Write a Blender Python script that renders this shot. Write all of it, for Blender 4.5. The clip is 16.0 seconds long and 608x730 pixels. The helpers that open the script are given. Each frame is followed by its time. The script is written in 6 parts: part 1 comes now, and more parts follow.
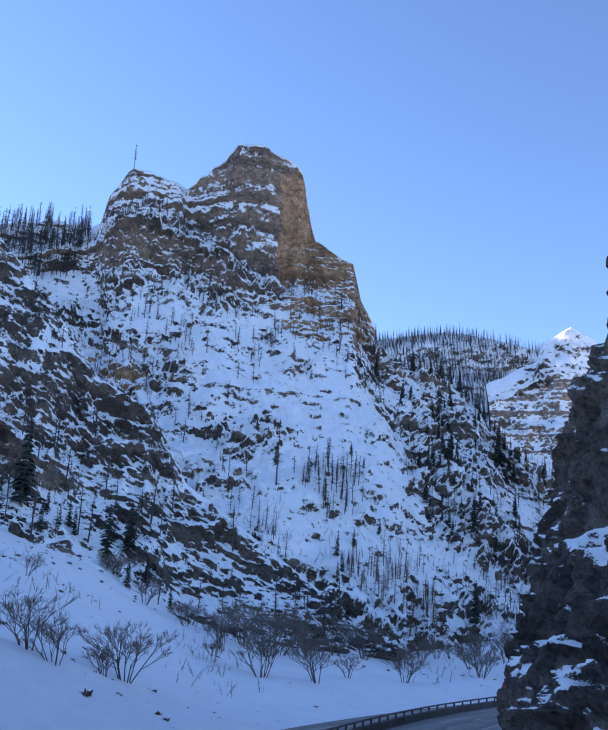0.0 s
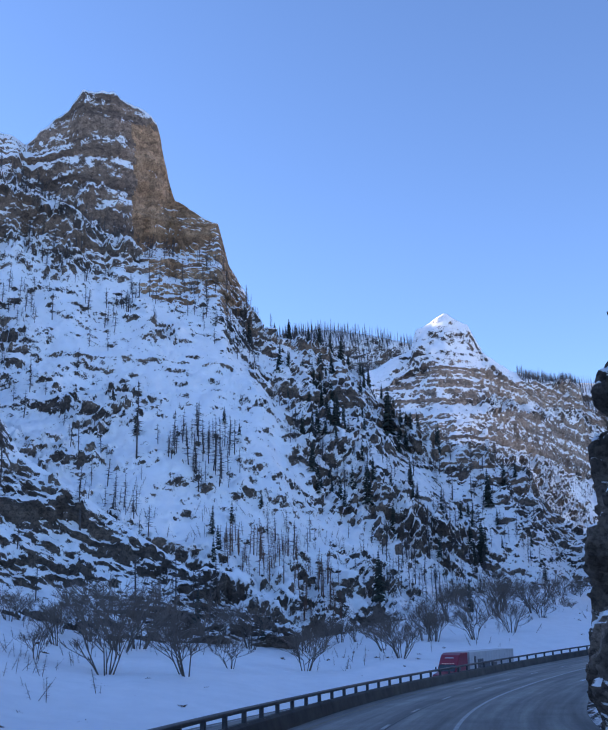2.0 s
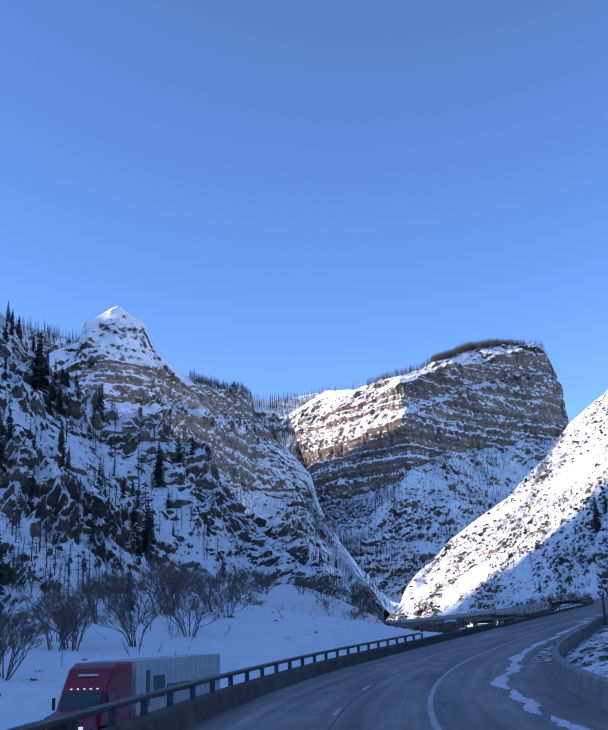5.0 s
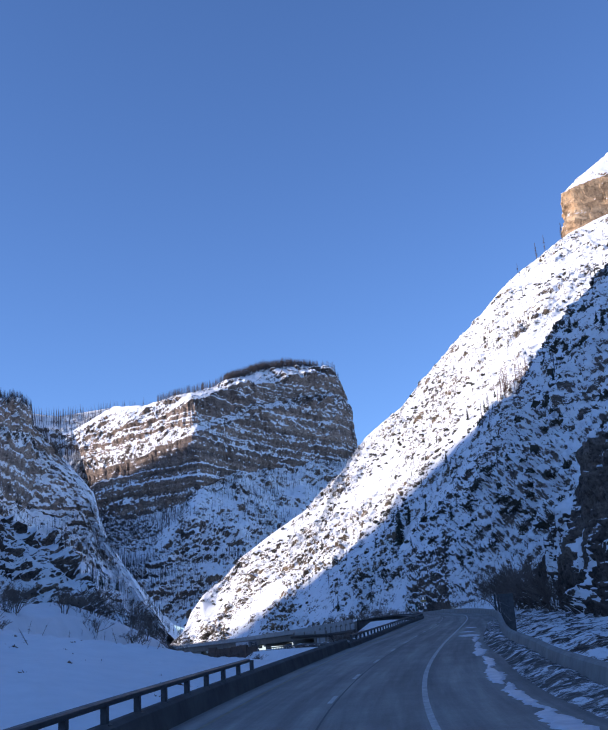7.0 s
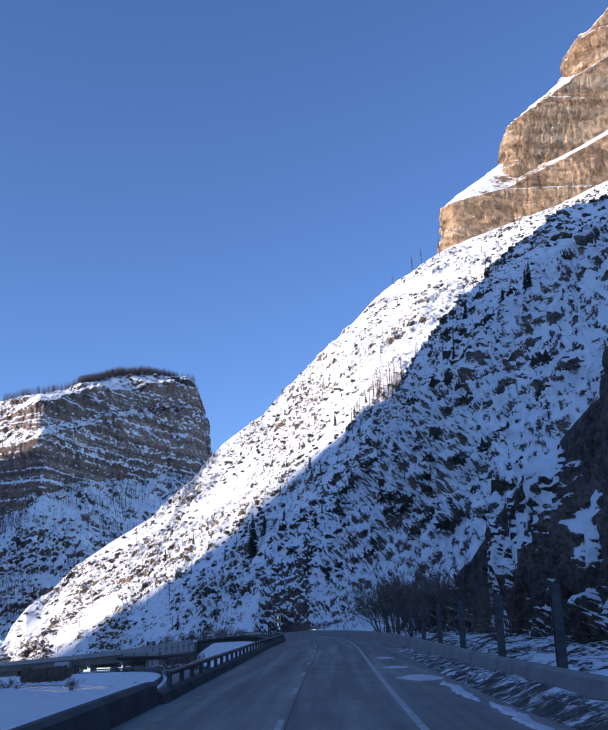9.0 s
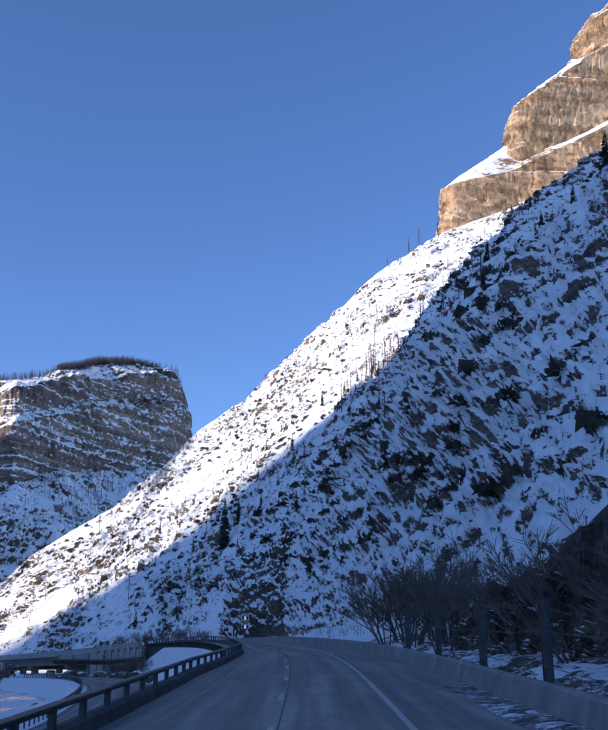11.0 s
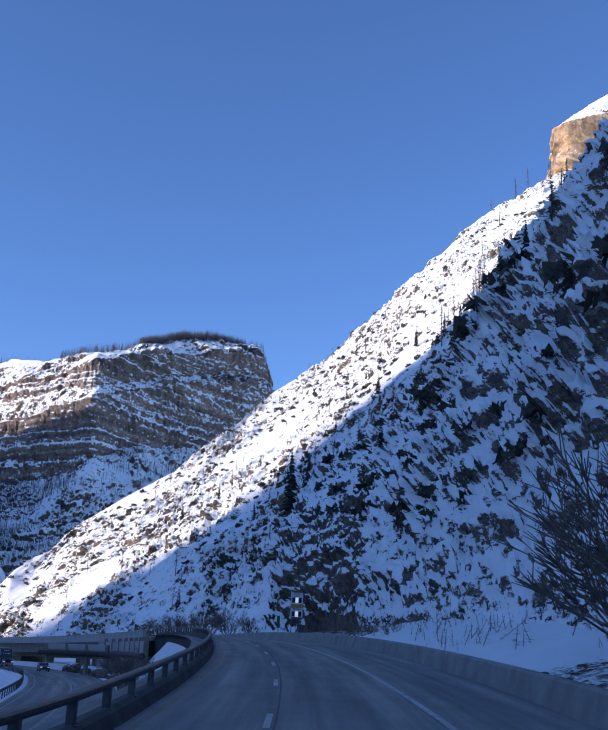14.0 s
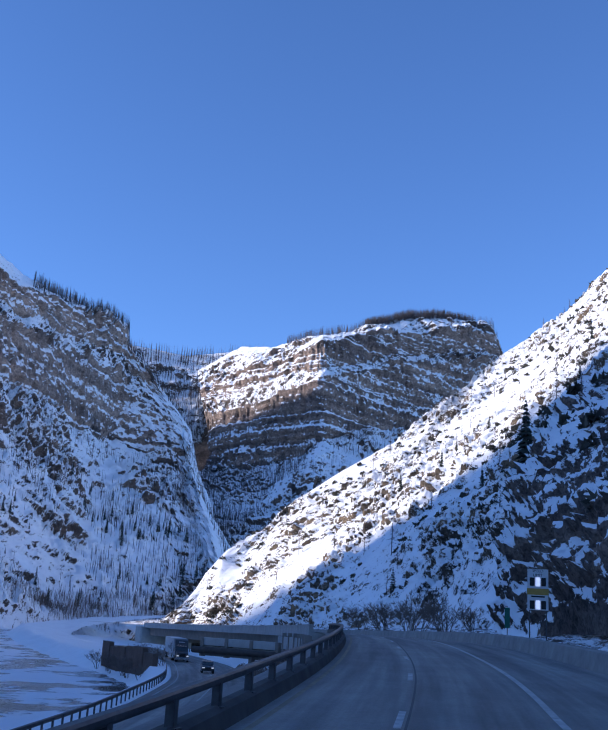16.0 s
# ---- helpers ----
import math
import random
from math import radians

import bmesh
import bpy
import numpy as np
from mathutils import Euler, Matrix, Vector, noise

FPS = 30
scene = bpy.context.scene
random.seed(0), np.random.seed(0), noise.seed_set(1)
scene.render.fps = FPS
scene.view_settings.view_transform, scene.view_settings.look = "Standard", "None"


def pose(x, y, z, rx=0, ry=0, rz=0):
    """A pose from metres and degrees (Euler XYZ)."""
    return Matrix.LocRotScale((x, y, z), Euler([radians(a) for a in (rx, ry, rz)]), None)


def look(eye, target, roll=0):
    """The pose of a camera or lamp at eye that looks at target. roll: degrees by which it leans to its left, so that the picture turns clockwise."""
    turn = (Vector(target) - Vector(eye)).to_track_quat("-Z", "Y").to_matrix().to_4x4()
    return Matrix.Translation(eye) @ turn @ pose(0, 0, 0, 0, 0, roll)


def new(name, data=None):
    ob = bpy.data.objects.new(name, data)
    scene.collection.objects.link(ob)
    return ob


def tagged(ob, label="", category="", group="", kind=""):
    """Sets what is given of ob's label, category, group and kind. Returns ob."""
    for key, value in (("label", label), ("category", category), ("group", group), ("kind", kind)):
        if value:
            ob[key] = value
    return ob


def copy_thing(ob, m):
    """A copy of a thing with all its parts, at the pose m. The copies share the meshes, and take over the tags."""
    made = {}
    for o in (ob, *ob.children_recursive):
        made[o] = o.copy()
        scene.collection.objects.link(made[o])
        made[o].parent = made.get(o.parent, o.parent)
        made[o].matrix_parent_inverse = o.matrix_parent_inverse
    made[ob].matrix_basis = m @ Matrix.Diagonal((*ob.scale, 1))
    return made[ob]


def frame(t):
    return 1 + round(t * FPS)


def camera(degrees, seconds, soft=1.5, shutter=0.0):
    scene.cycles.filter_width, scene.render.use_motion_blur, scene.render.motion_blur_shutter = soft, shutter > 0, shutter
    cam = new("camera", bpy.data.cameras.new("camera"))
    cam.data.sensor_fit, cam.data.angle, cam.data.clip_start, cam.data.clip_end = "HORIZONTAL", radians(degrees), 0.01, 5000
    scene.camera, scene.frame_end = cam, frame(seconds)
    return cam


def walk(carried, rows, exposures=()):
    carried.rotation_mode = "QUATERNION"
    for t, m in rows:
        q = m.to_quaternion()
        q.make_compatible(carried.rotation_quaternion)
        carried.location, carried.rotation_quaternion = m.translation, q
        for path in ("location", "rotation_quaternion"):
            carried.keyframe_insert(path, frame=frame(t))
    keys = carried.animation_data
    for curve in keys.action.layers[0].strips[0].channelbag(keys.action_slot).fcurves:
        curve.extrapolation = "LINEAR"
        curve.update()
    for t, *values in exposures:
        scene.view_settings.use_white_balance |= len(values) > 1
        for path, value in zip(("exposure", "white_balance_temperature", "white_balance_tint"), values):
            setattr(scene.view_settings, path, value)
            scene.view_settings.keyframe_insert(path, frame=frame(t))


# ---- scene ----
cam = camera(34.49, 16.0)
PATH = [
    (0.0, pose(0.00, 0.00, 8.85, 104.058, -3.462, -4.916)),
    (0.5, pose(1.22, 12.06, 7.37, 104.368, -2.603, -5.766)),
    (1.0, pose(2.75, 24.10, 5.90, 104.635, -1.455, -7.128)),
    (1.5, pose(4.59, 36.11, 4.42, 104.722, -0.237, -9.072)),
    (2.0, pose(6.73, 48.10, 2.95, 104.905, 0.838, -11.578)),
    (2.5, pose(9.34, 59.99, 2.43, 104.830, 1.330, -14.558)),
    (3.0, pose(12.57, 71.71, 1.92, 104.950, 1.497, -17.853)),
    (3.5, pose(16.40, 83.23, 1.41, 105.097, 1.417, -21.387)),
    (4.0, pose(20.84, 94.52, 0.90, 105.184, 1.225, -24.831)),
    (6.5, pose(51.39, 146.18, 0.33, 106.074, 3.303, -40.216)),
    (7.0, pose(59.03, 155.38, 0.61, 106.321, 3.328, -43.338)),
    (7.5, pose(67.13, 164.17, 0.89, 106.606, 3.048, -46.136)),
    (8.0, pose(75.66, 172.54, 1.17, 106.953, 2.638, -48.679)),
    (8.5, pose(84.61, 180.46, 1.45, 107.145, 2.255, -50.664)),
    (9.0, pose(93.94, 187.91, 1.73, 107.125, 1.714, -52.269)),
    (11.5, pose(142.53, 223.85, 4.57, 107.257, -0.341, -53.298)),
    (12.0, pose(152.48, 231.05, 5.08, 107.277, -0.936, -52.787)),
    (12.5, pose(162.48, 238.35, 5.59, 107.244, -1.605, -52.291)),
    (13.0, pose(172.53, 245.75, 6.10, 107.184, -1.988, -51.504)),
    (13.5, pose(182.65, 253.25, 6.61, 106.849, -2.162, -50.345)),
    (14.0, pose(192.68, 260.94, 7.16, 106.421, -2.280, -48.840)),
    (14.5, pose(202.52, 268.91, 7.71, 105.909, -2.348, -46.778)),
    (15.0, pose(212.16, 277.17, 8.26, 105.465, -2.285, -43.765)),
    (15.5, pose(221.57, 285.70, 8.81, 105.157, -2.521, -39.996)),
    (16.0, pose(230.77, 294.50, 9.37, 104.944, -3.369, -35.155)),
]
STOPS = [(0.0, 1.31, 6200, 20), (2.0, 1.28, 6100, 20), (4.0, 1.1, 5650, 20), (6.5, 0.58, 5450, 20), (9.0, 0.52, 5550, 20), (12.5, 0.52, 5400, 20), (14.5, 0.52, 5300, 20), (16.0, 0.6, 5150, 20)]
walk(cam, PATH, exposures=STOPS)

# ---- world and sun ----
SUN_YAW, SUN_UP = 62.0, 17.5
sun_way = Vector((-math.sin(radians(SUN_YAW)) * math.cos(radians(SUN_UP)), math.cos(radians(SUN_YAW)) * math.cos(radians(SUN_UP)), math.sin(radians(SUN_UP))))
world = bpy.data.worlds.new("world")
scene.world = world
world.use_nodes = True
wn = world.node_tree.nodes
sky = wn.new("ShaderNodeTexSky")
sky.sky_type = "NISHITA"
sky.sun_disc = False
sky.sun_elevation = radians(SUN_UP)
sky.sun_rotation = radians(-SUN_YAW)
sky.altitude = 1800
sky.air_density = 1.0
sky.dust_density = 0.35
sky.ozone_density = 3.5
wn["Background"].inputs[1].default_value = 0.13
world.node_tree.links.new(sky.outputs[0], wn["Background"].inputs[0])
sun = new("sun", bpy.data.lights.new("sun", "SUN"))
sun.data.energy = 3.7
sun.data.angle = radians(0.4)
sun.data.color = (1.0, 0.84, 0.62)
sun.matrix_world = look(sun_way * 900, (0, 0, 0))


# ---- noise for the ground's relief ----
def lattice(ix, iy, iz, seed):
    h = (ix * 374761393 + iy * 668265263 + iz * 2147483647 + seed * 1274126177) & 0xFFFFFFFF
    h = ((h ^ (h >> 13)) * 1274126177) & 0xFFFFFFFF
    h = ((h ^ (h >> 16)) * 2246822519) & 0xFFFFFFFF
    return ((h ^ (h >> 15)) & 0xFFFFFF) / float(0xFFFFFF)


def vnoise(p, seed=0):
    """Smooth value noise in -1..1 at the points p (n, 3)."""
    i = np.floor(p).astype(np.int64)
    f = p - i
    f = f * f * f * (f * (f * 6 - 15) + 10)
    total = 0
    for dx in (0, 1):
        for dy in (0, 1):
            for dz in (0, 1):
                w = (f[:, 0] if dx else 1 - f[:, 0]) * (f[:, 1] if dy else 1 - f[:, 1]) * (f[:, 2] if dz else 1 - f[:, 2])
                total = total + w * lattice(i[:, 0] + dx, i[:, 1] + dy, i[:, 2] + dz, seed)
    return total * 2 - 1


def fbm(p, size, octaves=4, seed=0, ridged=False, gain=0.5):
    total, amp, norm = 0, 1.0, 0.0
    q = p / size
    for k in range(octaves):
        n = vnoise(q, seed + k * 17)
        if ridged:
            n = 1 - 2 * np.abs(n)
        total, norm = total + amp * n, norm + amp
        amp *= gain
        q = q * 2.03 + 11.7
    return total / norm


def along(points, n, even=True):
    """n places on a line through points, spread evenly by its length."""
    a = np.array(points, float)
    s = np.concatenate([[0], np.cumsum(np.linalg.norm(np.diff(a, axis=0), axis=1))])
    u = np.linspace(0, s[-1], n)
    return np.stack([np.interp(u, s, a[:, k]) for k in range(3)], 1)


def smooth_line(points, n, rounds=2):
    a = along(points, n)
    k = max(2, n // (3 * len(points)))
    for _ in range(rounds):
        pad = np.concatenate([np.repeat(a[:1], k, 0) + (a[0] - a[1]) * np.arange(k, 0, -1)[:, None], a, np.repeat(a[-1:], k, 0) + (a[-1] - a[-2]) * np.arange(1, k + 1)[:, None]])
        c = np.cumsum(np.concatenate([np.zeros((1, 3)), pad]), 0)
        a = (c[2 * k + 1:] - c[:-2 * k - 1]) / (2 * k + 1)
    return a


def grid_mesh(name, pts, nu, nv, material, smooth=True):
    me = bpy.data.meshes.new(name)
    i = np.arange(nu * nv).reshape(nu, nv)
    quads = np.stack([i[:-1, :-1], i[1:, :-1], i[1:, 1:], i[:-1, 1:]], -1).reshape(-1, 4)
    me.vertices.add(len(pts))
    me.vertices.foreach_set("co", pts.astype(np.float32).ravel())
    me.loops.add(quads.size)
    me.loops.foreach_set("vertex_index", quads.ravel().astype(np.int32))
    me.polygons.add(len(quads))
    me.polygons.foreach_set("loop_start", np.arange(0, quads.size, 4, dtype=np.int32))
    me.polygons.foreach_set("use_smooth", np.full(len(quads), smooth))
    me.update(calc_edges=True)
    me.materials.append(material)
    return me


PLACES = {}  # surfaces by name, to stand trees on


def steps_of(z, band, seed):
    """How far ahead of an even climb the layered rock is at height z: ledges, then cliffs, of uneven thickness."""
    rng = np.random.default_rng(seed)
    levels, gone = [-300.0], [-300.0]
    while levels[-1] < 1200:
        t = band * rng.uniform(0.45, 1.6)
        ledge = rng.uniform(0.18, 0.36)
        levels += [levels[-1] + t * ledge, levels[-1] + t]
        gone += [gone[-1] + t * 0.82, gone[-1] + t]
    return np.interp(z, levels, gone) - z


def mountain(name, crest, foot, nu, nv, material, seed, rough=10.0, size=45.0, apron=0.75, terrace=0.8, band=26.0, cliff=(0.4, 0.6), edge=0.12, back=120.0, drop=None,
             label="", scales=(1.0, 0.36, 0.15, 0.06), heights=(1.0, 0.55, 0.34, 0.16), rows=1.35, wild=1.0, crack=0.5, ledges=0.8):
    """A mountainside from its foot line up to its crest line, with ledges, ribs and outcrops, and a plain slope behind."""
    top, low = along(crest, nu), smooth_line(foot, nu)
    v = np.linspace(0, 1, nv) ** rows
    z = low[:, None, 2] + (top[:, None, 2] - low[:, None, 2]) * v[None]
    flat = np.stack([top[:, 0] - low[:, 0], top[:, 1] - low[:, 1]], 1)
    far = np.linalg.norm(flat, axis=1)
    run = np.gradient(smooth_line(foot, nu, 3), axis=0)[:, :2]
    side = np.stack([run[:, 1], -run[:, 0]], 1) / np.maximum(np.linalg.norm(run, axis=1), 1e-6)[:, None]
    side *= np.where((side * flat).sum() > 0, -1, 1)
    mixed = side * 0.5 - flat / np.maximum(far, 6)[:, None]
    out = mixed / np.maximum(np.linalg.norm(mixed, axis=1), 1e-6)[:, None]
    tall = np.maximum(top[:, None, 2] - low[:, None, 2], 1)
    h0 = np.repeat(v[None] ** apron, nu, 0)
    p0 = np.stack([low[:, None, 0] + flat[:, None, 0] * h0, low[:, None, 1] + flat[:, None, 1] * h0, z], -1).reshape(-1, 3)
    tilt = (fbm(p0 * (1, 1, 0.3), size * 3.2, 2, seed + 5) * band * 0.3 + fbm(p0, size * 0.5, 2, seed + 6) * band * 0.05).reshape(nu, nv)
    zone = np.clip((v - cliff[0]) / max(cliff[1] - cliff[0], 0.01), 0, 1)[None] * np.clip((1 - v[None]) * 7, 0, 1)
    small = fbm(p0 * (1, 1, 0.5), size * 0.4, 2, seed + 7).reshape(nu, nv) * band * 0.12
    h = np.clip(h0 + terrace * zone * (steps_of(z + tilt, band, seed) + ledges * steps_of(z + tilt + small, band * 0.2, seed + 1)) / tall, 0, 1.02)
    q = np.stack([low[:, None, 0] + flat[:, None, 0] * h, low[:, None, 1] + flat[:, None, 1] * h, z], -1)
    p = q.reshape(-1, 3)
    fade = np.clip(np.minimum(v / 0.12, (1 - v) / edge), 0.0, 1)[None]
    fine = np.clip(np.minimum(v / 0.03, 0.3 + (1 - v) / 0.1), 0, 1)[None]
    big = fbm(p * (1, 1, 0.4), size, 3, seed, True).reshape(nu, nv)
    push = rough * 0.9 * heights[0] * (big - 0.15) * fade
    rise = 0
    # outcrops: lumps of several sizes with steep fronts and flat tops
    where = np.clip(0.5 + 1.3 * wild * fbm(p, size * 0.9, 2, seed + 30).reshape(nu, nv) + 0.35 * zone, 0.08, 1)
    for k in (1, 2, 3):
        n = fbm(p * (1, 1, 0.8), size * scales[k], 3, seed + 20 * k, False, 0.55).reshape(nu, nv)
        lump = np.clip((n + 0.05) / 0.14, 0, 1)
        lump = lump * lump * (3 - 2 * lump)
        tip = np.clip(n, -0.6, 0.8)
        push = push + rough * heights[k] * (lump * 0.75 + tip * 0.5) * where * fine
        rise = rise + rough * heights[k] * 0.45 * lump * where * fine * (1 - 0.85 * zone)
    split = fbm(p * (1, 1, 0.18), size * 0.2, 3, seed + 90, True, 0.6).reshape(nu, nv)
    push = push + rough * crack * zone * (np.clip(split, -0.7, 0.5) - 0.1) * fine
    q = q.copy()
    q[..., 0] += out[:, None, 0] * push * 0.9
    q[..., 1] += out[:, None, 1] * push * 0.9
    q[..., 2] += push * 0.15 * fine + rise * np.clip((1 - v[None]) / 0.05, 0.25, 1)
    PLACES[name] = q.copy()
    if back:
        n = 10
        w = np.linspace(0, 1, n + 1)[1:]
        bk = np.empty((nu, n, 3))
        last = q[:, -1]
        bk[..., 0] = last[:, None, 0] - out[:, None, 0] * back * w
        bk[..., 1] = last[:, None, 1] - out[:, None, 1] * back * w
        deep = np.minimum(low[:, 2], last[:, 2]) - 12 if drop is None else last[:, 2] - drop
        bk[..., 2] = last[:, None, 2] + (deep - last[:, 2])[:, None] * w ** 1.2
        q = np.concatenate([q, bk], 1)
    me = grid_mesh(name, q.reshape(-1, 3), nu, q.shape[1], material)
    return tagged(new(name, me), label, "mountain", kind="structure")

def layered(z, band, seed):
    """How far each bed of rock stands out at height z, in -1..1: beds of uneven thickness with sharp edges."""
    rng = np.random.default_rng(seed)
    levels, worth = [-400.0], [0.0]
    while levels[-1] < 1300:
        t, w = band * rng.uniform(0.35, 1.7), rng.uniform(-1, 1)
        levels += [levels[-1] + 0.06 * t, levels[-1] + t]
        worth += [w, w + rng.uniform(-0.2, 0.2)]
    return np.interp(z, levels, worth)


def massif(name, lines, cliffs, nu, nv, material, seed, rough=8.0, size=40.0, band=10.0, beds=3.0, crack=3.0, label="", back=120.0, drop=None, spread=1.0, lump=1.0, smooth=6, least=0.12, jag=0.0, squat=0.8, category="mountain", bare=None, rim=0.0):
    """A mountainside through lines of matching places, from its foot up to its crest. cliffs: how sheer each strip between two lines is; bare: the rock of the sheer strips."""
    rows = [np.array(r, float) for r in lines]
    s = np.mean([np.concatenate([[0], np.cumsum(np.linalg.norm(np.diff(r, axis=0), axis=1))]) / np.linalg.norm(np.diff(r, axis=0), axis=1).sum() for r in rows], 0)
    u = np.linspace(0, 1, nu)
    rows = [np.stack([np.interp(u, s, r[:, k]) for k in range(3)], 1) for r in rows]
    rows[-1][:, 2] += jag * (fbm(rows[-1] * (1, 1, 0), size * 0.5, 4, seed + 70, False, 0.6) * 1.6 - 0.1)
    k = max(1, nu // (smooth * len(s)))
    for j in range(len(rows) - 1):
        pad = np.pad(rows[j], ((k, k), (0, 0)), mode="edge")
        rows[j] = np.stack([np.convolve(pad[:, c], np.ones(2 * k + 1) / (2 * k + 1), "valid") for c in range(3)], 1)
    gaps = np.array([np.linalg.norm(b - a, axis=1).mean() for a, b in zip(rows, rows[1:])])
    counts = np.maximum(4, np.round(nv * gaps ** 0.8 / (gaps ** 0.8).sum())).astype(int)
    grid, sheer = [rows[0]], [np.full(nu, cliffs[0])]
    for a, b, n, c in zip(rows, rows[1:], counts, cliffs):
        for w in np.arange(1, n + 1) / n:
            grid.append(a + (b - a) * w)
            sheer.append(np.full(nu, c))
    q, zone = np.stack(grid, 1), np.stack(sheer, 1)
    if rim:
        wide = rim * (1 + 0.9 * fbm(q.reshape(-1, 3), size, 3, seed + 65).reshape(zone.shape))
        zone = np.maximum(zone, np.where(u[:, None] < wide, 0.6, 0.0))
    nv = q.shape[1]
    v = np.concatenate([[0], np.cumsum(np.concatenate([np.full(n, g / n) for g, n in zip(gaps, counts)]))]) / gaps.sum()
    flat = rows[-1][:, :2] - rows[0][:, :2]
    far = np.linalg.norm(flat, axis=1)
    run = np.gradient(rows[len(rows) // 2], axis=0)[:, :2]
    run = np.stack([np.convolve(np.pad(run[:, c], 20, mode="edge"), np.ones(41) / 41, "valid") for c in range(2)], 1)
    side = np.stack([run[:, 1], -run[:, 0]], 1) / np.maximum(np.linalg.norm(run, axis=1), 1e-6)[:, None]
    side *= np.where((side * flat).sum() > 0, -1, 1)
    mixed = side * 0.6 - flat / np.maximum(far, 6)[:, None]
    out = mixed / np.maximum(np.linalg.norm(mixed, axis=1), 1e-6)[:, None]
    p = q.reshape(-1, 3)
    fade = np.clip(np.minimum(v / 0.08, (1 - v) / 0.1), 0, 1)[None]
    fine = np.clip(np.minimum(v / 0.02, 0.25 + (1 - v) / 0.06), 0, 1)[None]
    tilt = (fbm(p * (1, 1, 0.3), size * 4, 2, seed + 5) * band * 0.6).reshape(nu, nv)
    z = q[..., 2] + tilt
    push = rough * 0.9 * (fbm(p * (1, 1, 0.4), size, 3, seed, True).reshape(nu, nv) - 0.15) * fade * (1 - 0.6 * zone)
    push = push + zone * fine * beds * (layered(z, band, seed + 1) + 0.5 * layered(z, band * 0.27, seed + 2))
    split = fbm(p * (1, 1, 0.12), size * 0.22, 4, seed + 90, True, 0.6).reshape(nu, nv)
    push = push + zone * fine * crack * (np.clip(split, -0.8, 0.35) - 0.1)
    blocks = fbm(p * (1, 1, 0.5), size * 0.12, 3, seed + 91).reshape(nu, nv)
    push = push + zone * fine * crack * 0.5 * np.round(blocks * 3) / 3
    rise = 0
    where = np.clip(0.55 + 1.5 * spread * fbm(p, size * 0.9, 2, seed + 30).reshape(nu, nv), least, 1) * (1 - 0.7 * zone)
    for scale, tall in ((0.36, 0.55), (0.15, 0.36), (0.065, 0.2)):
        n = fbm(p * (1, 1, squat), size * scale, 4, seed + int(scale * 400), False, 0.66).reshape(nu, nv)
        b = np.clip((n + 0.05) / 0.13, 0, 1)
        b = b * b * (3 - 2 * b)
        push = push + rough * tall * lump * (b * 0.75 + np.clip(n, -0.6, 0.8) * 0.5) * where * fine
        rise = rise + rough * tall * lump * 0.45 * b * where * fine
    q = q.copy()
    q[..., 0] += out[:, None, 0] * push * 0.9
    q[..., 1] += out[:, None, 1] * push * 0.9
    q[..., 2] += push * 0.12 * (1 - zone) * fine + rise * np.clip((1 - v[None]) / 0.05, 0.2, 1)
    PLACES[name] = q.copy()
    if back:
        n = 50
        w = np.linspace(0, 1, n + 1)[1:]
        bk = np.empty((nu, n, 3))
        last = q[:, -1]
        bk[..., 0] = last[:, None, 0] - out[:, None, 0] * back * w
        bk[..., 1] = last[:, None, 1] - out[:, None, 1] * back * w
        deep = np.minimum(rows[0][:, 2], last[:, 2]) - 12 if drop is None else last[:, 2] - drop
        bk[..., 2] = last[:, None, 2] + (deep - last[:, 2])[:, None] * w ** 1.2
        rock = bk.reshape(-1, 3)
        lumpy = fbm(rock, size * 0.4, 4, seed + 40, False, 0.62).reshape(nu, n)
        bk[..., 2] += rough * (1.3 * np.clip(lumpy, -0.5, 0.4) - 0.55) * np.clip(w * 6, 0, 1)
        PLACES[name + "_back"] = bk.copy()
        q = np.concatenate([q, bk], 1)
    me = grid_mesh(name, q.reshape(-1, 3), nu, q.shape[1], material)
    if bare:
        # the border between cliff and slope wanders by a few metres
        stray = np.round(fbm(p * (1, 1, 0), size * 0.3, 3, seed + 60).reshape(nu, nv) * nv * 0.02 + fbm(p, size * 0.08, 2, seed + 61).reshape(nu, nv) * nv * 0.012).astype(int)
        at = np.clip(np.arange(nv)[None] + stray, 0, nv - 1)
        sheer_at = np.take_along_axis(zone, at, 1) >= 0.5
        pick = np.zeros((nu - 1, q.shape[1] - 1), np.int32)
        pick[:, :nv - 1] = sheer_at[:-1, :-1]
        me.materials.append(bare)
        me.polygons.foreach_set("material_index", pick.ravel())
    return tagged(new(name, me), label, category, kind="structure")


# ---- materials ----
def nodes_of(name):
    m = bpy.data.materials.new(name)
    m.use_nodes = True
    return m, m.node_tree.nodes, m.node_tree.links, m.node_tree.nodes["Principled BSDF"]


def noise_node(n, l, vec, scale, detail=6.0, rough=0.6):
    t = n.new("ShaderNodeTexNoise")
    t.inputs["Scale"].default_value = scale
    t.inputs["Detail"].default_value = detail
    t.inputs["Roughness"].default_value = rough
    l.new(vec, t.inputs["Vector"])
    return t


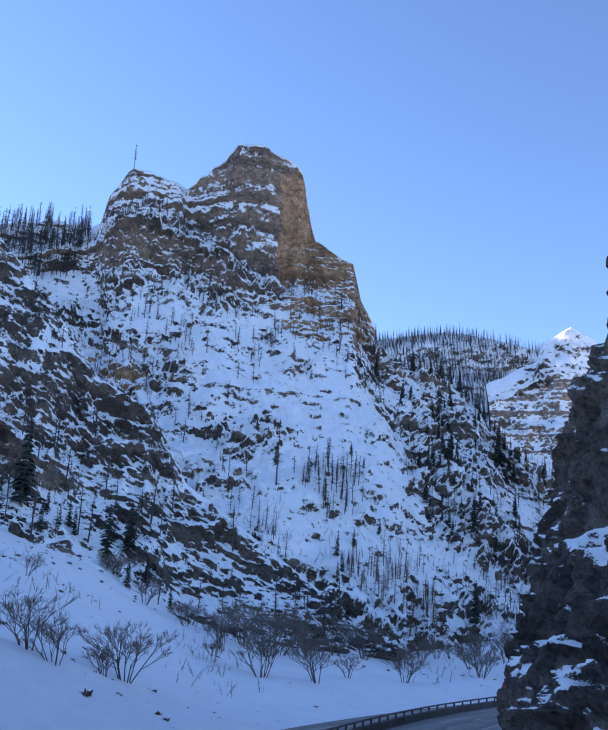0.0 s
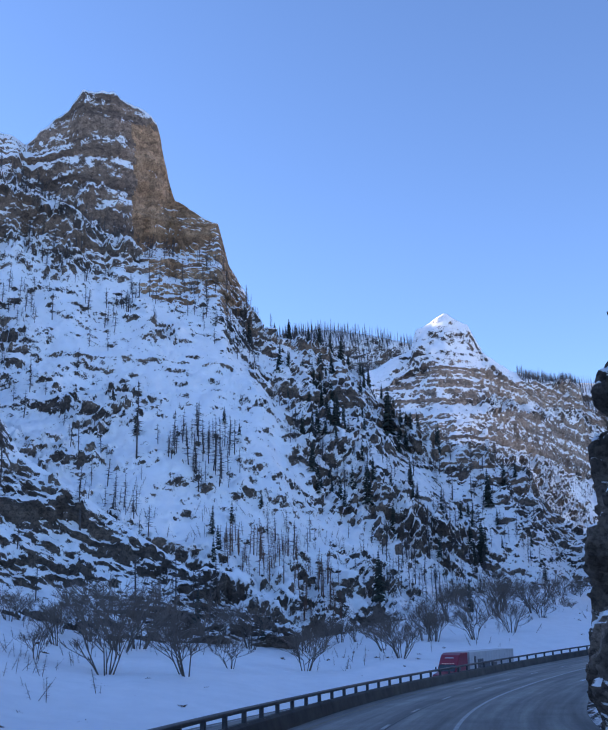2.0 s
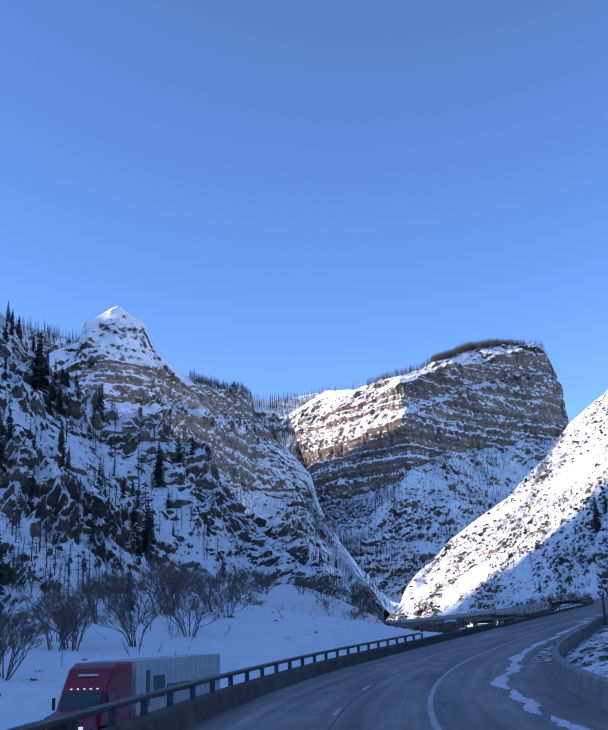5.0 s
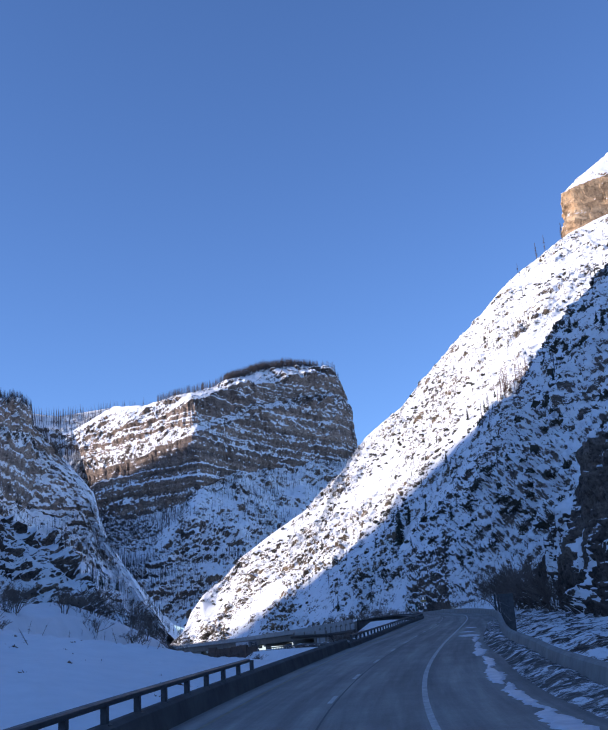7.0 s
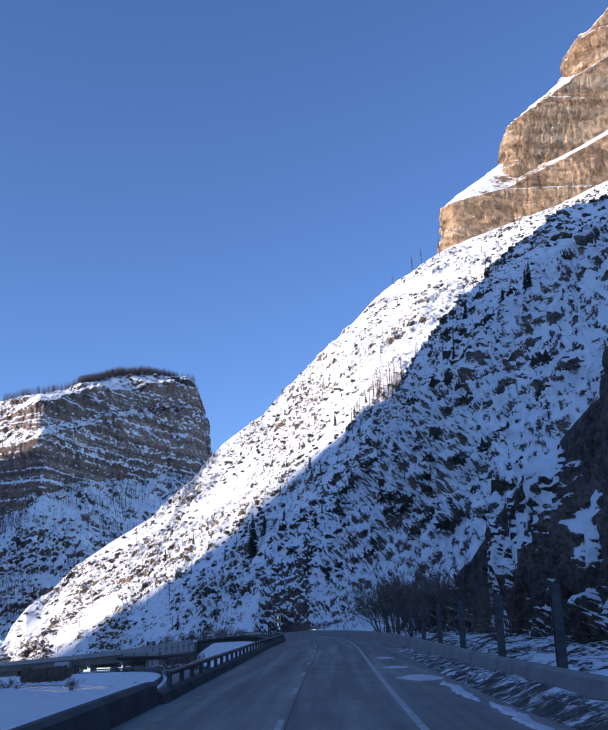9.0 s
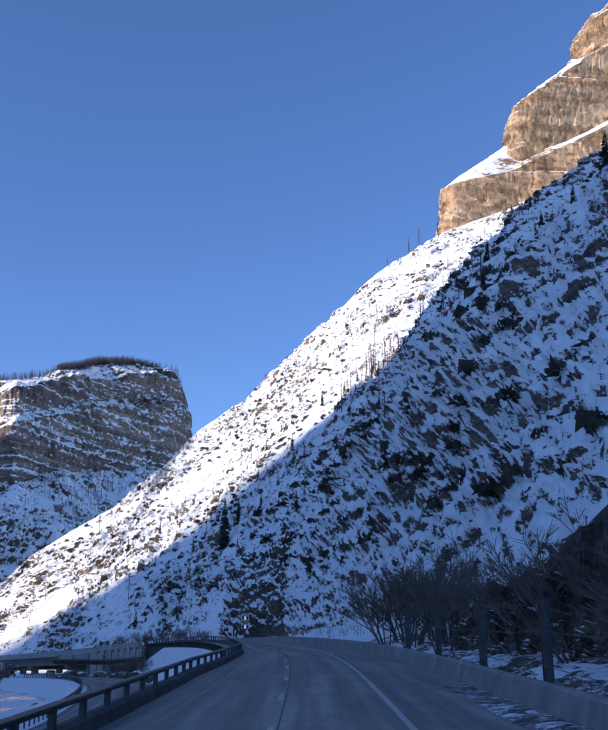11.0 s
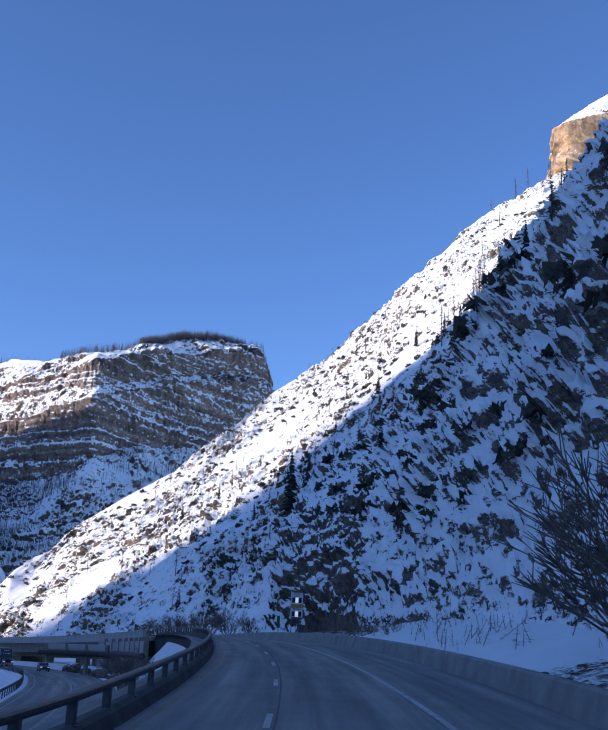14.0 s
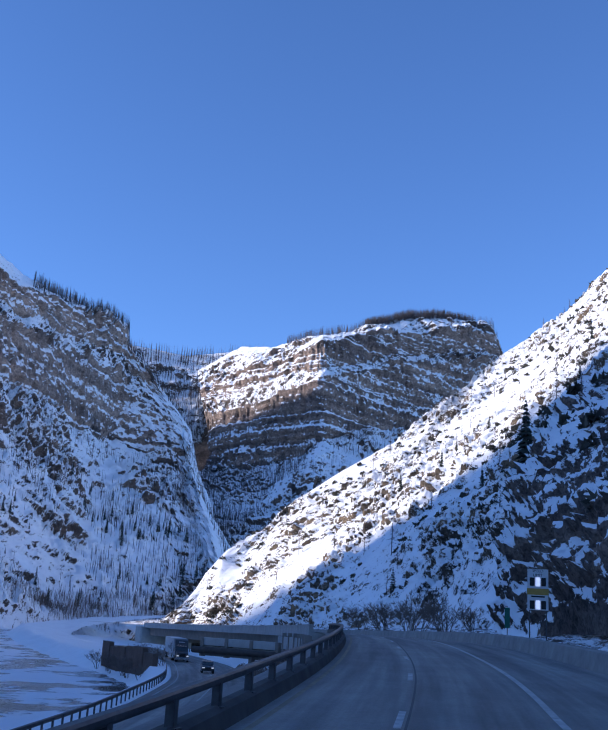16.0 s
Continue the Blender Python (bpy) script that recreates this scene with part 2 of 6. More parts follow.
def ramp_node(n, l, fac, stops):
    r = n.new("ShaderNodeValToRGB")
    e = r.color_ramp.elements
    while len(e) < len(stops):
        e.new(0.5)
    for q, (pos, col) in zip(e, stops):
        q.position, q.color = pos, (*col, 1)
    l.new(fac, r.inputs[0])
    return r


def math_node(n, l, op, a, b=None):
    m = n.new("ShaderNodeMath")
    m.operation = op
    for k, s in enumerate((a, b)):
        if s is None:
            continue
        if isinstance(s, (int, float)):
            m.inputs[k].default_value = s
        else:
            l.new(s, m.inputs[k])
    return m.outputs[0]


def snowy_rock(name, tones, cut=0.5, soft=0.025, cell=0.22, bump=1.0, stain=0.012, band=(0.012, 0.012, 0.16), blocks=0.5, drift=0.55, lines=0.0, steep=1.0, flecks=1.25, pack=False, flat=1.0):
    """Layered rock broken into blocks, with clean snow lying wherever a block is flat enough to hold it."""
    m, n, l, b = nodes_of(name)
    geo = n.new("ShaderNodeNewGeometry")
    pos = geo.outputs["Position"]
    if flat != 1:
        low = n.new("ShaderNodeVectorMath")
        low.operation = "MULTIPLY"
        l.new(pos, low.inputs[0])
        low.inputs[1].default_value = (1, 1, flat)
        pos = low.outputs[0]
    rough = noise_node(n, l, pos, cell * 1.3, 8, 0.68)
    warp = n.new("ShaderNodeVectorMath")
    warp.operation = "MULTIPLY_ADD"
    l.new(rough.outputs["Color"], warp.inputs[0])
    warp.inputs[1].default_value = (0.75 / cell, 0.75 / cell, 0.45 / cell)
    l.new(pos, warp.inputs[2])
    squash = n.new("ShaderNodeVectorMath")
    squash.operation = "MULTIPLY"
    l.new(warp.outputs[0], squash.inputs[0])
    squash.inputs[1].default_value = (0.95, 0.95, 1.2)
    cells = []
    for size in (cell, cell * 2.7):
        v = n.new("ShaderNodeTexVoronoi")
        v.inputs["Scale"].default_value = size
        l.new(squash.outputs[0], v.inputs["Vector"])
        one = n.new("ShaderNodeSeparateXYZ")
        l.new(v.outputs["Color"], one.inputs[0])
        cells.append((v, one.outputs[0]))
    sep = n.new("ShaderNodeSeparateXYZ")
    l.new(geo.outputs["Normal"], sep.inputs[0])
    patch = noise_node(n, l, pos, cell * 0.3, 5, 0.6)
    fleck = noise_node(n, l, pos, cell * 4.5, 5, 0.75)
    pits = noise_node(n, l, pos, cell * 7, 5, 0.7)

    def lifted(value, amount):
        return math_node(n, l, "MULTIPLY", math_node(n, l, "SUBTRACT", value, 0.5), amount)

    lie = math_node(n, l, "MULTIPLY", sep.outputs["Z"], steep)
    for value, amount in ((cells[0][1], blocks * 0.75), (cells[1][1], blocks * 0.75), (patch.outputs["Fac"], drift), (fleck.outputs["Fac"], flecks)):
        lie = math_node(n, l, "ADD", lie, lifted(value, amount))
    if pack:
        held = n.new("ShaderNodeAttribute")
        held.attribute_name = "snow_pack"
        lie = math_node(n, l, "ADD", lie, held.outputs["Fac"])
    if lines:
        beds_at = n.new("ShaderNodeVectorMath")
        beds_at.operation = "MULTIPLY"
        l.new(warp.outputs[0], beds_at.inputs[0])
        beds_at.inputs[1].default_value = (0.003, 0.003, 0.2)
        ledge = noise_node(n, l, beds_at.outputs[0], 1.0, 3, 0.6)
        lie = math_node(n, l, "ADD", lie, lifted(ledge.outputs["Fac"], lines))
    mr = n.new("ShaderNodeMapRange")
    mr.interpolation_type = "SMOOTHSTEP"
    mr.inputs["From Min"].default_value = cut - soft
    mr.inputs["From Max"].default_value = cut + soft
    l.new(lie, mr.inputs["Value"])
    # layers and stains in the rock
    mul = n.new("ShaderNodeVectorMath")
    mul.operation = "MULTIPLY"
    l.new(warp.outputs[0], mul.inputs[0])
    mul.inputs[1].default_value = band
    beds = noise_node(n, l, mul.outputs[0], 1.0, 6, 0.65)
    rock = ramp_node(n, l, beds.outputs["Fac"], list(zip((0.3, 0.45, 0.56, 0.7), tones)))
    old = noise_node(n, l, pos, stain * 6, 7, 0.7)
    mix = n.new("ShaderNodeMixRGB")
    mix.blend_type = "MULTIPLY"
    mix.inputs[0].default_value = 0.75
    l.new(rock.outputs[0], mix.inputs[1])
    l.new(ramp_node(n, l, old.outputs["Fac"], [(0.3, (0.5, 0.48, 0.47)), (0.62, (1.15, 1.1, 1.05))]).outputs[0], mix.inputs[2])
    each = n.new("ShaderNodeMixRGB")
    each.blend_type = "MULTIPLY"
    each.inputs[0].default_value = 0.8
    l.new(mix.outputs[0], each.inputs[1])
    l.new(ramp_node(n, l, cells[1][1], [(0.1, (0.55, 0.54, 0.54)), (0.9, (1.25, 1.22, 1.18))]).outputs[0], each.inputs[2])
    worn = n.new("ShaderNodeMixRGB")
    worn.blend_type = "MULTIPLY"
    worn.inputs[0].default_value = 0.9
    l.new(each.outputs[0], worn.inputs[1])
    l.new(ramp_node(n, l, pits.outputs["Fac"], [(0.36, (0.4, 0.38, 0.37)), (0.52, (1, 1, 1)), (0.7, (1.3, 1.28, 1.24))]).outputs[0], worn.inputs[2])
    white = ramp_node(n, l, noise_node(n, l, pos, 0.15, 5).outputs["Fac"], [(0.3, (0.88, 0.885, 0.89)), (0.7, (0.955, 0.955, 0.955))])
    tint = n.new("ShaderNodeMixRGB")
    l.new(mr.outputs[0], tint.inputs[0])
    l.new(worn.outputs[0], tint.inputs[1])
    l.new(white.outputs[0], tint.inputs[2])
    l.new(tint.outputs[0], b.inputs["Base Color"])
    b.inputs["Roughness"].default_value = 0.9
    b.inputs["Specular IOR Level"].default_value = 0.2
    bare = math_node(n, l, "SUBTRACT", 1.0, mr.outputs[0])
    steps = math_node(n, l, "ADD", math_node(n, l, "MULTIPLY", cells[1][1], 0.5), math_node(n, l, "ADD", math_node(n, l, "MULTIPLY", rough.outputs["Fac"], 0.8), math_node(n, l, "MULTIPLY", pits.outputs["Fac"], 0.5)))
    height = math_node(n, l, "ADD", math_node(n, l, "MULTIPLY", math_node(n, l, "MULTIPLY", steps, bare), 0.8), math_node(n, l, "MULTIPLY", mr.outputs[0], 0.45))
    fine = n.new("ShaderNodeBump")
    fine.inputs["Strength"].default_value = 0.85
    fine.inputs["Distance"].default_value = bump
    l.new(height, fine.inputs["Height"])
    l.new(fine.outputs["Normal"], b.inputs["Normal"])
    return m


def plain_mat(name, low, high, scale=3.0, rough=0.8, metal=0.0, bump=0.0, spec=0.3):
    m, n, l, b = nodes_of(name)
    geo = n.new("ShaderNodeNewGeometry")
    t = noise_node(n, l, geo.outputs["Position"], scale, 8, 0.65)
    r = ramp_node(n, l, t.outputs["Fac"], [(0.3, low), (0.7, high)])
    l.new(r.outputs[0], b.inputs["Base Color"])
    b.inputs["Roughness"].default_value = rough
    b.inputs["Metallic"].default_value = metal
    b.inputs["Specular IOR Level"].default_value = spec
    if bump:
        bp = n.new("ShaderNodeBump")
        bp.inputs["Distance"].default_value = bump
        l.new(t.outputs["Fac"], bp.inputs["Height"])
        l.new(bp.outputs["Normal"], b.inputs["Normal"])
    return m


BROWN = ((0.12, 0.095, 0.082), (0.23, 0.175, 0.14), (0.34, 0.25, 0.19), (0.43, 0.33, 0.26))
BANDED = ((0.13, 0.108, 0.096), (0.25, 0.2, 0.168), (0.35, 0.278, 0.225), (0.43, 0.35, 0.285))
TAN = ((0.33, 0.215, 0.12), (0.48, 0.33, 0.19), (0.57, 0.42, 0.26), (0.62, 0.48, 0.33))
WALLS = ((0.06, 0.053, 0.05), (0.13, 0.11, 0.097), (0.2, 0.163, 0.138), (0.27, 0.222, 0.185))
CUT_FACE = ((0.11, 0.096, 0.088), (0.21, 0.18, 0.16), (0.31, 0.258, 0.222), (0.4, 0.335, 0.285))
CRAGS = ((0.065, 0.056, 0.052), (0.14, 0.118, 0.104), (0.23, 0.188, 0.157), (0.34, 0.27, 0.215))
ROCK_NEAR = snowy_rock("snow_on_brown_rock", CRAGS, 0.12, 0.04, 0.32, 0.9, blocks=0.55, drift=1.1, flecks=1.9)
CLIFF_NEAR = snowy_rock("layered_brown_cliff", BROWN, 0.2, 0.04, 0.3, 1.0, blocks=0.6, drift=0.7, lines=0.9, flecks=1.5, steep=1.1)
ROCK_SPUR = snowy_rock("snow_on_dark_rock", WALLS, 0.33, 0.04, 0.28, 0.9, blocks=0.42, drift=0.9, steep=0.7)
ROCK_FAR = snowy_rock("snow_on_banded_rock", CRAGS, 0.33, 0.06, 0.15, 1.6, stain=0.004, band=(0.004, 0.004, 0.07), lines=0.4, drift=0.9, flecks=1.5)
CLIFF_FAR = snowy_rock("banded_grey_cliff", BANDED, 0.38, 0.06, 0.11, 1.6, stain=0.004, band=(0.003, 0.003, 0.08), lines=1.0, drift=0.4, flecks=0.6)
PALE_BANDS = ((0.19, 0.158, 0.138), (0.32, 0.26, 0.218), (0.42, 0.34, 0.28), (0.48, 0.395, 0.325))
ROCK_DOME = snowy_rock("snow_on_wooded_cliffs", CRAGS, 0.16, 0.06, 0.2, 1.4, stain=0.004, band=(0.004, 0.004, 0.07), drift=0.9, flecks=1.7)
CLIFF_DOME = snowy_rock("banded_brown_cliff", PALE_BANDS, 0.33, 0.06, 0.15, 1.4, stain=0.004, band=(0.004, 0.004, 0.1), lines=0.9, drift=0.4, flecks=0.7)
SLOPE = ((0.055, 0.05, 0.044), (0.13, 0.112, 0.09), (0.23, 0.185, 0.132), (0.42, 0.32, 0.21))
ROCK_SLOPE = snowy_rock("snow_on_scrub_slope", SLOPE, 0.12, 0.085, 0.4, 0.8, blocks=0.45, drift=0.9, steep=0.6, flecks=1.35)
ROCK_CRAG = snowy_rock("snow_on_dark_crags", CUT_FACE, 0.02, 0.04, 0.5, 0.7, blocks=0.45, drift=0.7, steep=0.9, flecks=1.3, flat=2.0)
CLIFF_CRAG = snowy_rock("bare_dark_crag", WALLS, 0.5, 0.05, 0.4, 0.7, blocks=0.4, drift=0.5, flecks=0.9)
ROCK_TAN = snowy_rock("snow_on_tan_cliff", TAN, 0.45, 0.05, 0.035, 0.8, stain=0.004, band=(0.006, 0.006, 0.12), blocks=0.25, drift=0.3, flecks=0.8)
ROCK_WALL = snowy_rock("dark_roadside_rock", WALLS, 0.78, 0.04, 0.45, 0.5, drift=0.8, pack=True)
ORANGE = ((0.24, 0.15, 0.095), (0.4, 0.25, 0.15), (0.5, 0.32, 0.19), (0.56, 0.4, 0.27))
ROCK_TOWER = snowy_rock("orange_tower_rock", ORANGE, 0.5, 0.04, 0.24, 0.7, blocks=0.3, drift=0.3)
VERGE = snowy_rock("snowy_gravel", WALLS, 0.92, 0.1, 0.8, 0.35, blocks=0.5, drift=0.8)
SNOW = plain_mat("snow", (0.86, 0.865, 0.87), (0.95, 0.95, 0.95), 0.3, 0.7, bump=0.25)


def asphalt_mat():
    """Salted asphalt: pale dry streaks along the lanes, darker wheel tracks and stains."""
    m, n, l, b = nodes_of("salted_asphalt")
    lane = n.new("ShaderNodeAttribute")
    lane.attribute_name = "lane"
    geo = n.new("ShaderNodeNewGeometry")
    grit = noise_node(n, l, geo.outputs["Position"], 9.0, 6, 0.7)
    base = ramp_node(n, l, grit.outputs["Fac"], [(0.3, (0.21, 0.2, 0.182)), (0.7, (0.28, 0.266, 0.244))])
    out = base.outputs[0]
    for scale, stops in (((1.1, 0.035, 1), [(0.35, (0.7, 0.7, 0.71)), (0.5, (1, 1, 1)), (0.68, (1.45, 1.44, 1.42))]), ((0.35, 0.012, 1), [(0.3, (0.75, 0.75, 0.76)), (0.7, (1.25, 1.25, 1.24))]), ((0.5, 0.3, 1), [(0.3, (0.85, 0.85, 0.85)), (0.7, (1.15, 1.15, 1.15))])):
        st = n.new("ShaderNodeVectorMath")
        st.operation = "MULTIPLY"
        l.new(lane.outputs["Vector"], st.inputs[0])
        st.inputs[1].default_value = scale
        t = noise_node(n, l, st.outputs[0], 1.0, 6, 0.6)
        mx = n.new("ShaderNodeMixRGB")
        mx.blend_type = "MULTIPLY"
        mx.inputs[0].default_value = 1.0
        l.new(out, mx.inputs[1])
        l.new(ramp_node(n, l, t.outputs["Fac"], stops).outputs[0], mx.inputs[2])
        out = mx.outputs[0]
    l.new(out, b.inputs["Base Color"])
    b.inputs["Roughness"].default_value = 0.72
    b.inputs["Specular IOR Level"].default_value = 0.35
    bp = n.new("ShaderNodeBump")
    bp.inputs["Distance"].default_value = 0.01
    l.new(grit.outputs["Fac"], bp.inputs["Height"])
    l.new(bp.outputs["Normal"], b.inputs["Normal"])
    return m


ASPHALT = asphalt_mat()
LINE_WHITE = plain_mat("faded_line", (0.3, 0.3, 0.3), (0.55, 0.55, 0.54), 1.5, 0.7)
# the left barriers' concrete, darker than the right one's
DARK_CONCRETE = plain_mat("dark_concrete", (0.06, 0.058, 0.056), (0.135, 0.13, 0.122), 0.6, 0.85, bump=0.03)
CONCRETE = plain_mat("weathered_concrete", (0.22, 0.21, 0.195), (0.38, 0.365, 0.335), 0.7, 0.85, bump=0.03)



def river_mat():
    m, n, l, b = nodes_of("river_ice")
    geo = n.new("ShaderNodeNewGeometry")
    t = noise_node(n, l, geo.outputs["Position"], 0.06, 9, 0.66)
    c = ramp_node(n, l, t.outputs["Fac"], [(0.44, (0.03, 0.038, 0.04)), (0.48, (0.2, 0.22, 0.24)), (0.51, (0.8, 0.82, 0.86))])
    r = ramp_node(n, l, t.outputs["Fac"], [(0.46, (0.12, 0.12, 0.12)), (0.56, (0.7, 0.7, 0.7))])
    l.new(c.outputs[0], b.inputs["Base Color"])
    l.new(r.outputs[0], b.inputs["Roughness"])
    bp = n.new("ShaderNodeBump")
    bp.inputs["Distance"].default_value = 0.3
    l.new(t.outputs["Fac"], bp.inputs["Height"])
    l.new(bp.outputs["Normal"], b.inputs["Normal"])
    return m


RIVER_ICE = river_mat()
# ---- the lie of the land ----
ROAD = [(-9, -90, 14.5), (-4, -40, 10.2), (0, 0, 6.2), (2.8, 24.1, 3.2), (6.7, 48.1, 0.3), (12.6, 71.7, -0.8), (20.8, 94.5, -1.7), (31.4, 116.2, -2.1), (51.4, 146.2, -2.2), (70.5, 167.6, -1.7), (93.9, 187.9, -0.8), (117, 205.2, 0.5),
        (142.5, 223.8, 1.8), (162.5, 238.4, 2.9), (182.6, 253.3, 4), (206.4, 272.2, 5.3), (230.8, 294.5, 6.7), (255, 320, 8), (283, 355, 8.9), (310, 395, 8.8), (336, 445, 8.3), (360, 505, 7.6), (378, 565, 7), (394, 625, 6.5), (405, 690, 6.2)]
ROAD_N = 400
road_mid = smooth_line(ROAD, ROAD_N, 2)
road_way = np.gradient(road_mid, axis=0)
road_way[:, 2] = 0
road_way /= np.linalg.norm(road_way, axis=1)[:, None]
road_right = np.stack([road_way[:, 1], -road_way[:, 0], 0 * road_way[:, 0]], 1)


def beside(offset, up=0.0, first=0, last=ROAD_N, step=1):
    q = road_mid[first:last:step] + road_right[first:last:step] * offset
    q[:, 2] += up
    return q


def ribbon(name, profile, material, first=0, last=ROAD_N, label="", category="", kind="structure", parent=None, drawn=None):
    """A strip along the road with the cross-section profile: rows of (offset to the right, height)."""
    rows = np.stack([beside(o, h, first, last) if drawn is None else beside((o - drawn[first:last])[:, None], h, first, last) for o, h in profile], 1)
    ob = new(name, grid_mesh(name, rows.reshape(-1, 3), rows.shape[0], rows.shape[1], material, False))
    lane_rows(ob.data, [o for o, h in profile], first, last)
    if len(profile) > 4:
        bm = bmesh.new()
        bm.from_mesh(ob.data)
        bm.verts.ensure_lookup_table()
        n = len(profile)
        bm.faces.new([bm.verts[k] for k in range(n)])
        bm.faces.new([bm.verts[len(bm.verts) - 1 - k] for k in range(n)])
        bm.to_mesh(ob.data)
        bm.free()
    return tagged(ob, label, category, kind=kind)


def lane_rows(me, offsets, first=0, last=ROAD_N):
    """How far across and along the road each vertex lies."""
    run = np.concatenate([[0], np.cumsum(np.linalg.norm(np.diff(road_mid, axis=0), axis=1))])[first:last]
    v = np.zeros((len(run), len(offsets), 3), np.float32)
    v[..., 0], v[..., 1] = np.array(offsets)[None], run[:, None]
    me.attributes.new("lane", "FLOAT_VECTOR", "POINT").data.foreach_set("vector", v.ravel())

# ---- the large structure ----
def base_sheet():
    n = 60
    xs = np.linspace(-4200, 4200, n)
    g = np.stack(np.meshgrid(xs, xs, indexing="ij"), -1).reshape(-1, 2)
    z = -9.5 + 1.5 * vnoise(np.stack([g[:, 0] / 500, g[:, 1] / 500, 0 * g[:, 0]], 1), 3)
    tagged(new("ground", grid_mesh("ground", np.column_stack([g, z]), n, n, SNOW)), "snow covered valley ground under the mountains", "ground", kind="structure")


base_sheet()
A_FOOT = [(-190, 256, 14), (-150, 256, 11), (-110, 255, 8), (-85, 255, 6), (-62, 255, 4), (-50, 255, 4), (-40, 255, 3), (-28, 254, 3), (-18, 253, 2), (-8, 253, 1), (0, 253, 0), (8, 252, 0), (16, 252, -1), (24, 253, -1), (32, 254, -1), (40, 257, -2), (48, 260, -3), (56, 266, -3), (66, 275, -4), (78, 284, -4), (92, 296, -4), (106, 307, -4), (120, 318, -4), (134, 329, -4), (150, 339, -3), (166, 349, -3), (182, 361, -3), (204, 378, -3), (236, 405, -3), (268, 436, -3)]
A_BENCH = [(-193, 336, 57), (-134, 362, 66), (-82, 351, 68), (-65, 354, 70), (-48, 356, 72), (-44, 357, 72), (-36, 358, 73), (-20, 359, 74), (-16, 359, 75), (-2, 359, 76), (3, 359, 76), (12, 358, 77), (26, 357, 78), (29, 357, 78), (31, 357, 78), (45, 355, 79), (48, 355, 79), (53, 354, 79), (66, 347, 56), (78, 358, 58), (91, 366, 57), (104, 370, 55), (117, 366, 44), (128, 361, 33), (148, 365, 30), (164, 371, 26), (177, 375, 20), (203, 390, 12), (237, 414, 5), (267, 438, -3)]
A_BAND_LOW = [(-240, 398, 118), (-163, 415, 131), (-111, 437, 147), (-91, 450, 155), (-66, 439, 153), (-59, 416, 146), (-47, 412, 146), (-28, 413, 148), (-25, 419, 150), (-7, 410, 143), (-1, 410, 135), (11, 411, 132), (27, 414, 136), (31, 419, 138), (33, 415, 135), (49, 407, 130), (53, 408, 120), (60, 409, 104), (67, 397, 94), (77, 409, 97), (90, 415, 96), (102, 413, 93), (115, 399, 74), (124, 383, 57), (146, 382, 51), (162, 385, 45), (173, 385, 34), (202, 399, 21), (238, 420, 10), (266, 439, -2)]
A_BAND_TOP = [(-242, 399, 125), (-165, 416, 138), (-112, 439, 155), (-92, 451, 165), (-67, 439, 166), (-60, 414, 164), (-49, 409, 165), (-30, 411, 165), (-26, 418, 163), (-7, 412, 151), (-1, 411, 142), (10, 413, 140), (27, 416, 143), (31, 421, 146), (33, 417, 143), (49, 409, 138), (53, 410, 127), (60, 411, 112), (67, 417, 109), (77, 428, 112), (89, 433, 111), (102, 429, 107), (114, 412, 86), (123, 391, 66), (146, 389, 60), (162, 391, 52), (171, 389, 39), (201, 402, 25), (238, 423, 12), (266, 440, -2)]
A_CLIFF_LOW = [(-251, 412, 135), (-172, 431, 148), (-117, 453, 166), (-96, 466, 177), (-70, 453, 178), (-63, 428, 176), (-52, 424, 177), (-31, 426, 177), (-27, 433, 175), (-8, 427, 162), (-2, 427, 154), (10, 428, 151), (28, 441, 158), (32, 446, 161), (35, 443, 158), (51, 425, 149), (55, 425, 138), (62, 427, 122), (67, 430, 114), (77, 441, 117), (89, 446, 116), (101, 440, 112), (113, 421, 90), (122, 397, 69), (145, 394, 62), (161, 395, 55), (170, 392, 41), (201, 404, 26), (238, 424, 12), (266, 440, -2)]
A_CREST = [(-260, 420, 155), (-178, 439, 169), (-121, 464, 182), (-100, 476, 193), (-73, 466, 189), (-66, 438, 194), (-55, 428, 207), (-34, 432, 203), (-30, 439, 202), (-12, 424, 211), (-7, 417, 218), (5, 417, 219), (24, 427, 208), (30, 440, 192), (33, 440, 181), (51, 435, 168), (56, 438, 151), (63, 438, 142), (67, 436, 119), (77, 448, 122), (89, 452, 121), (101, 446, 117), (113, 425, 94), (121, 400, 72), (145, 396, 65), (161, 397, 57), (170, 393, 43), (201, 405, 27), (238, 425, 13), (266, 440, -2)]
tower = massif("tower_mountain", [A_FOOT, A_BENCH, A_BAND_LOW, A_BAND_TOP, A_CLIFF_LOW, A_CREST], (0.0, 0.1, 0.6, 0.0, 0.6), 820, 430, ROCK_NEAR, 11, rough=8.5, size=42, band=11, beds=3.4, crack=6, jag=4, least=0.28, spread=1.2, squat=0.8, bare=CLIFF_NEAR, label="steep snow dusted mountain with a brown rock tower")


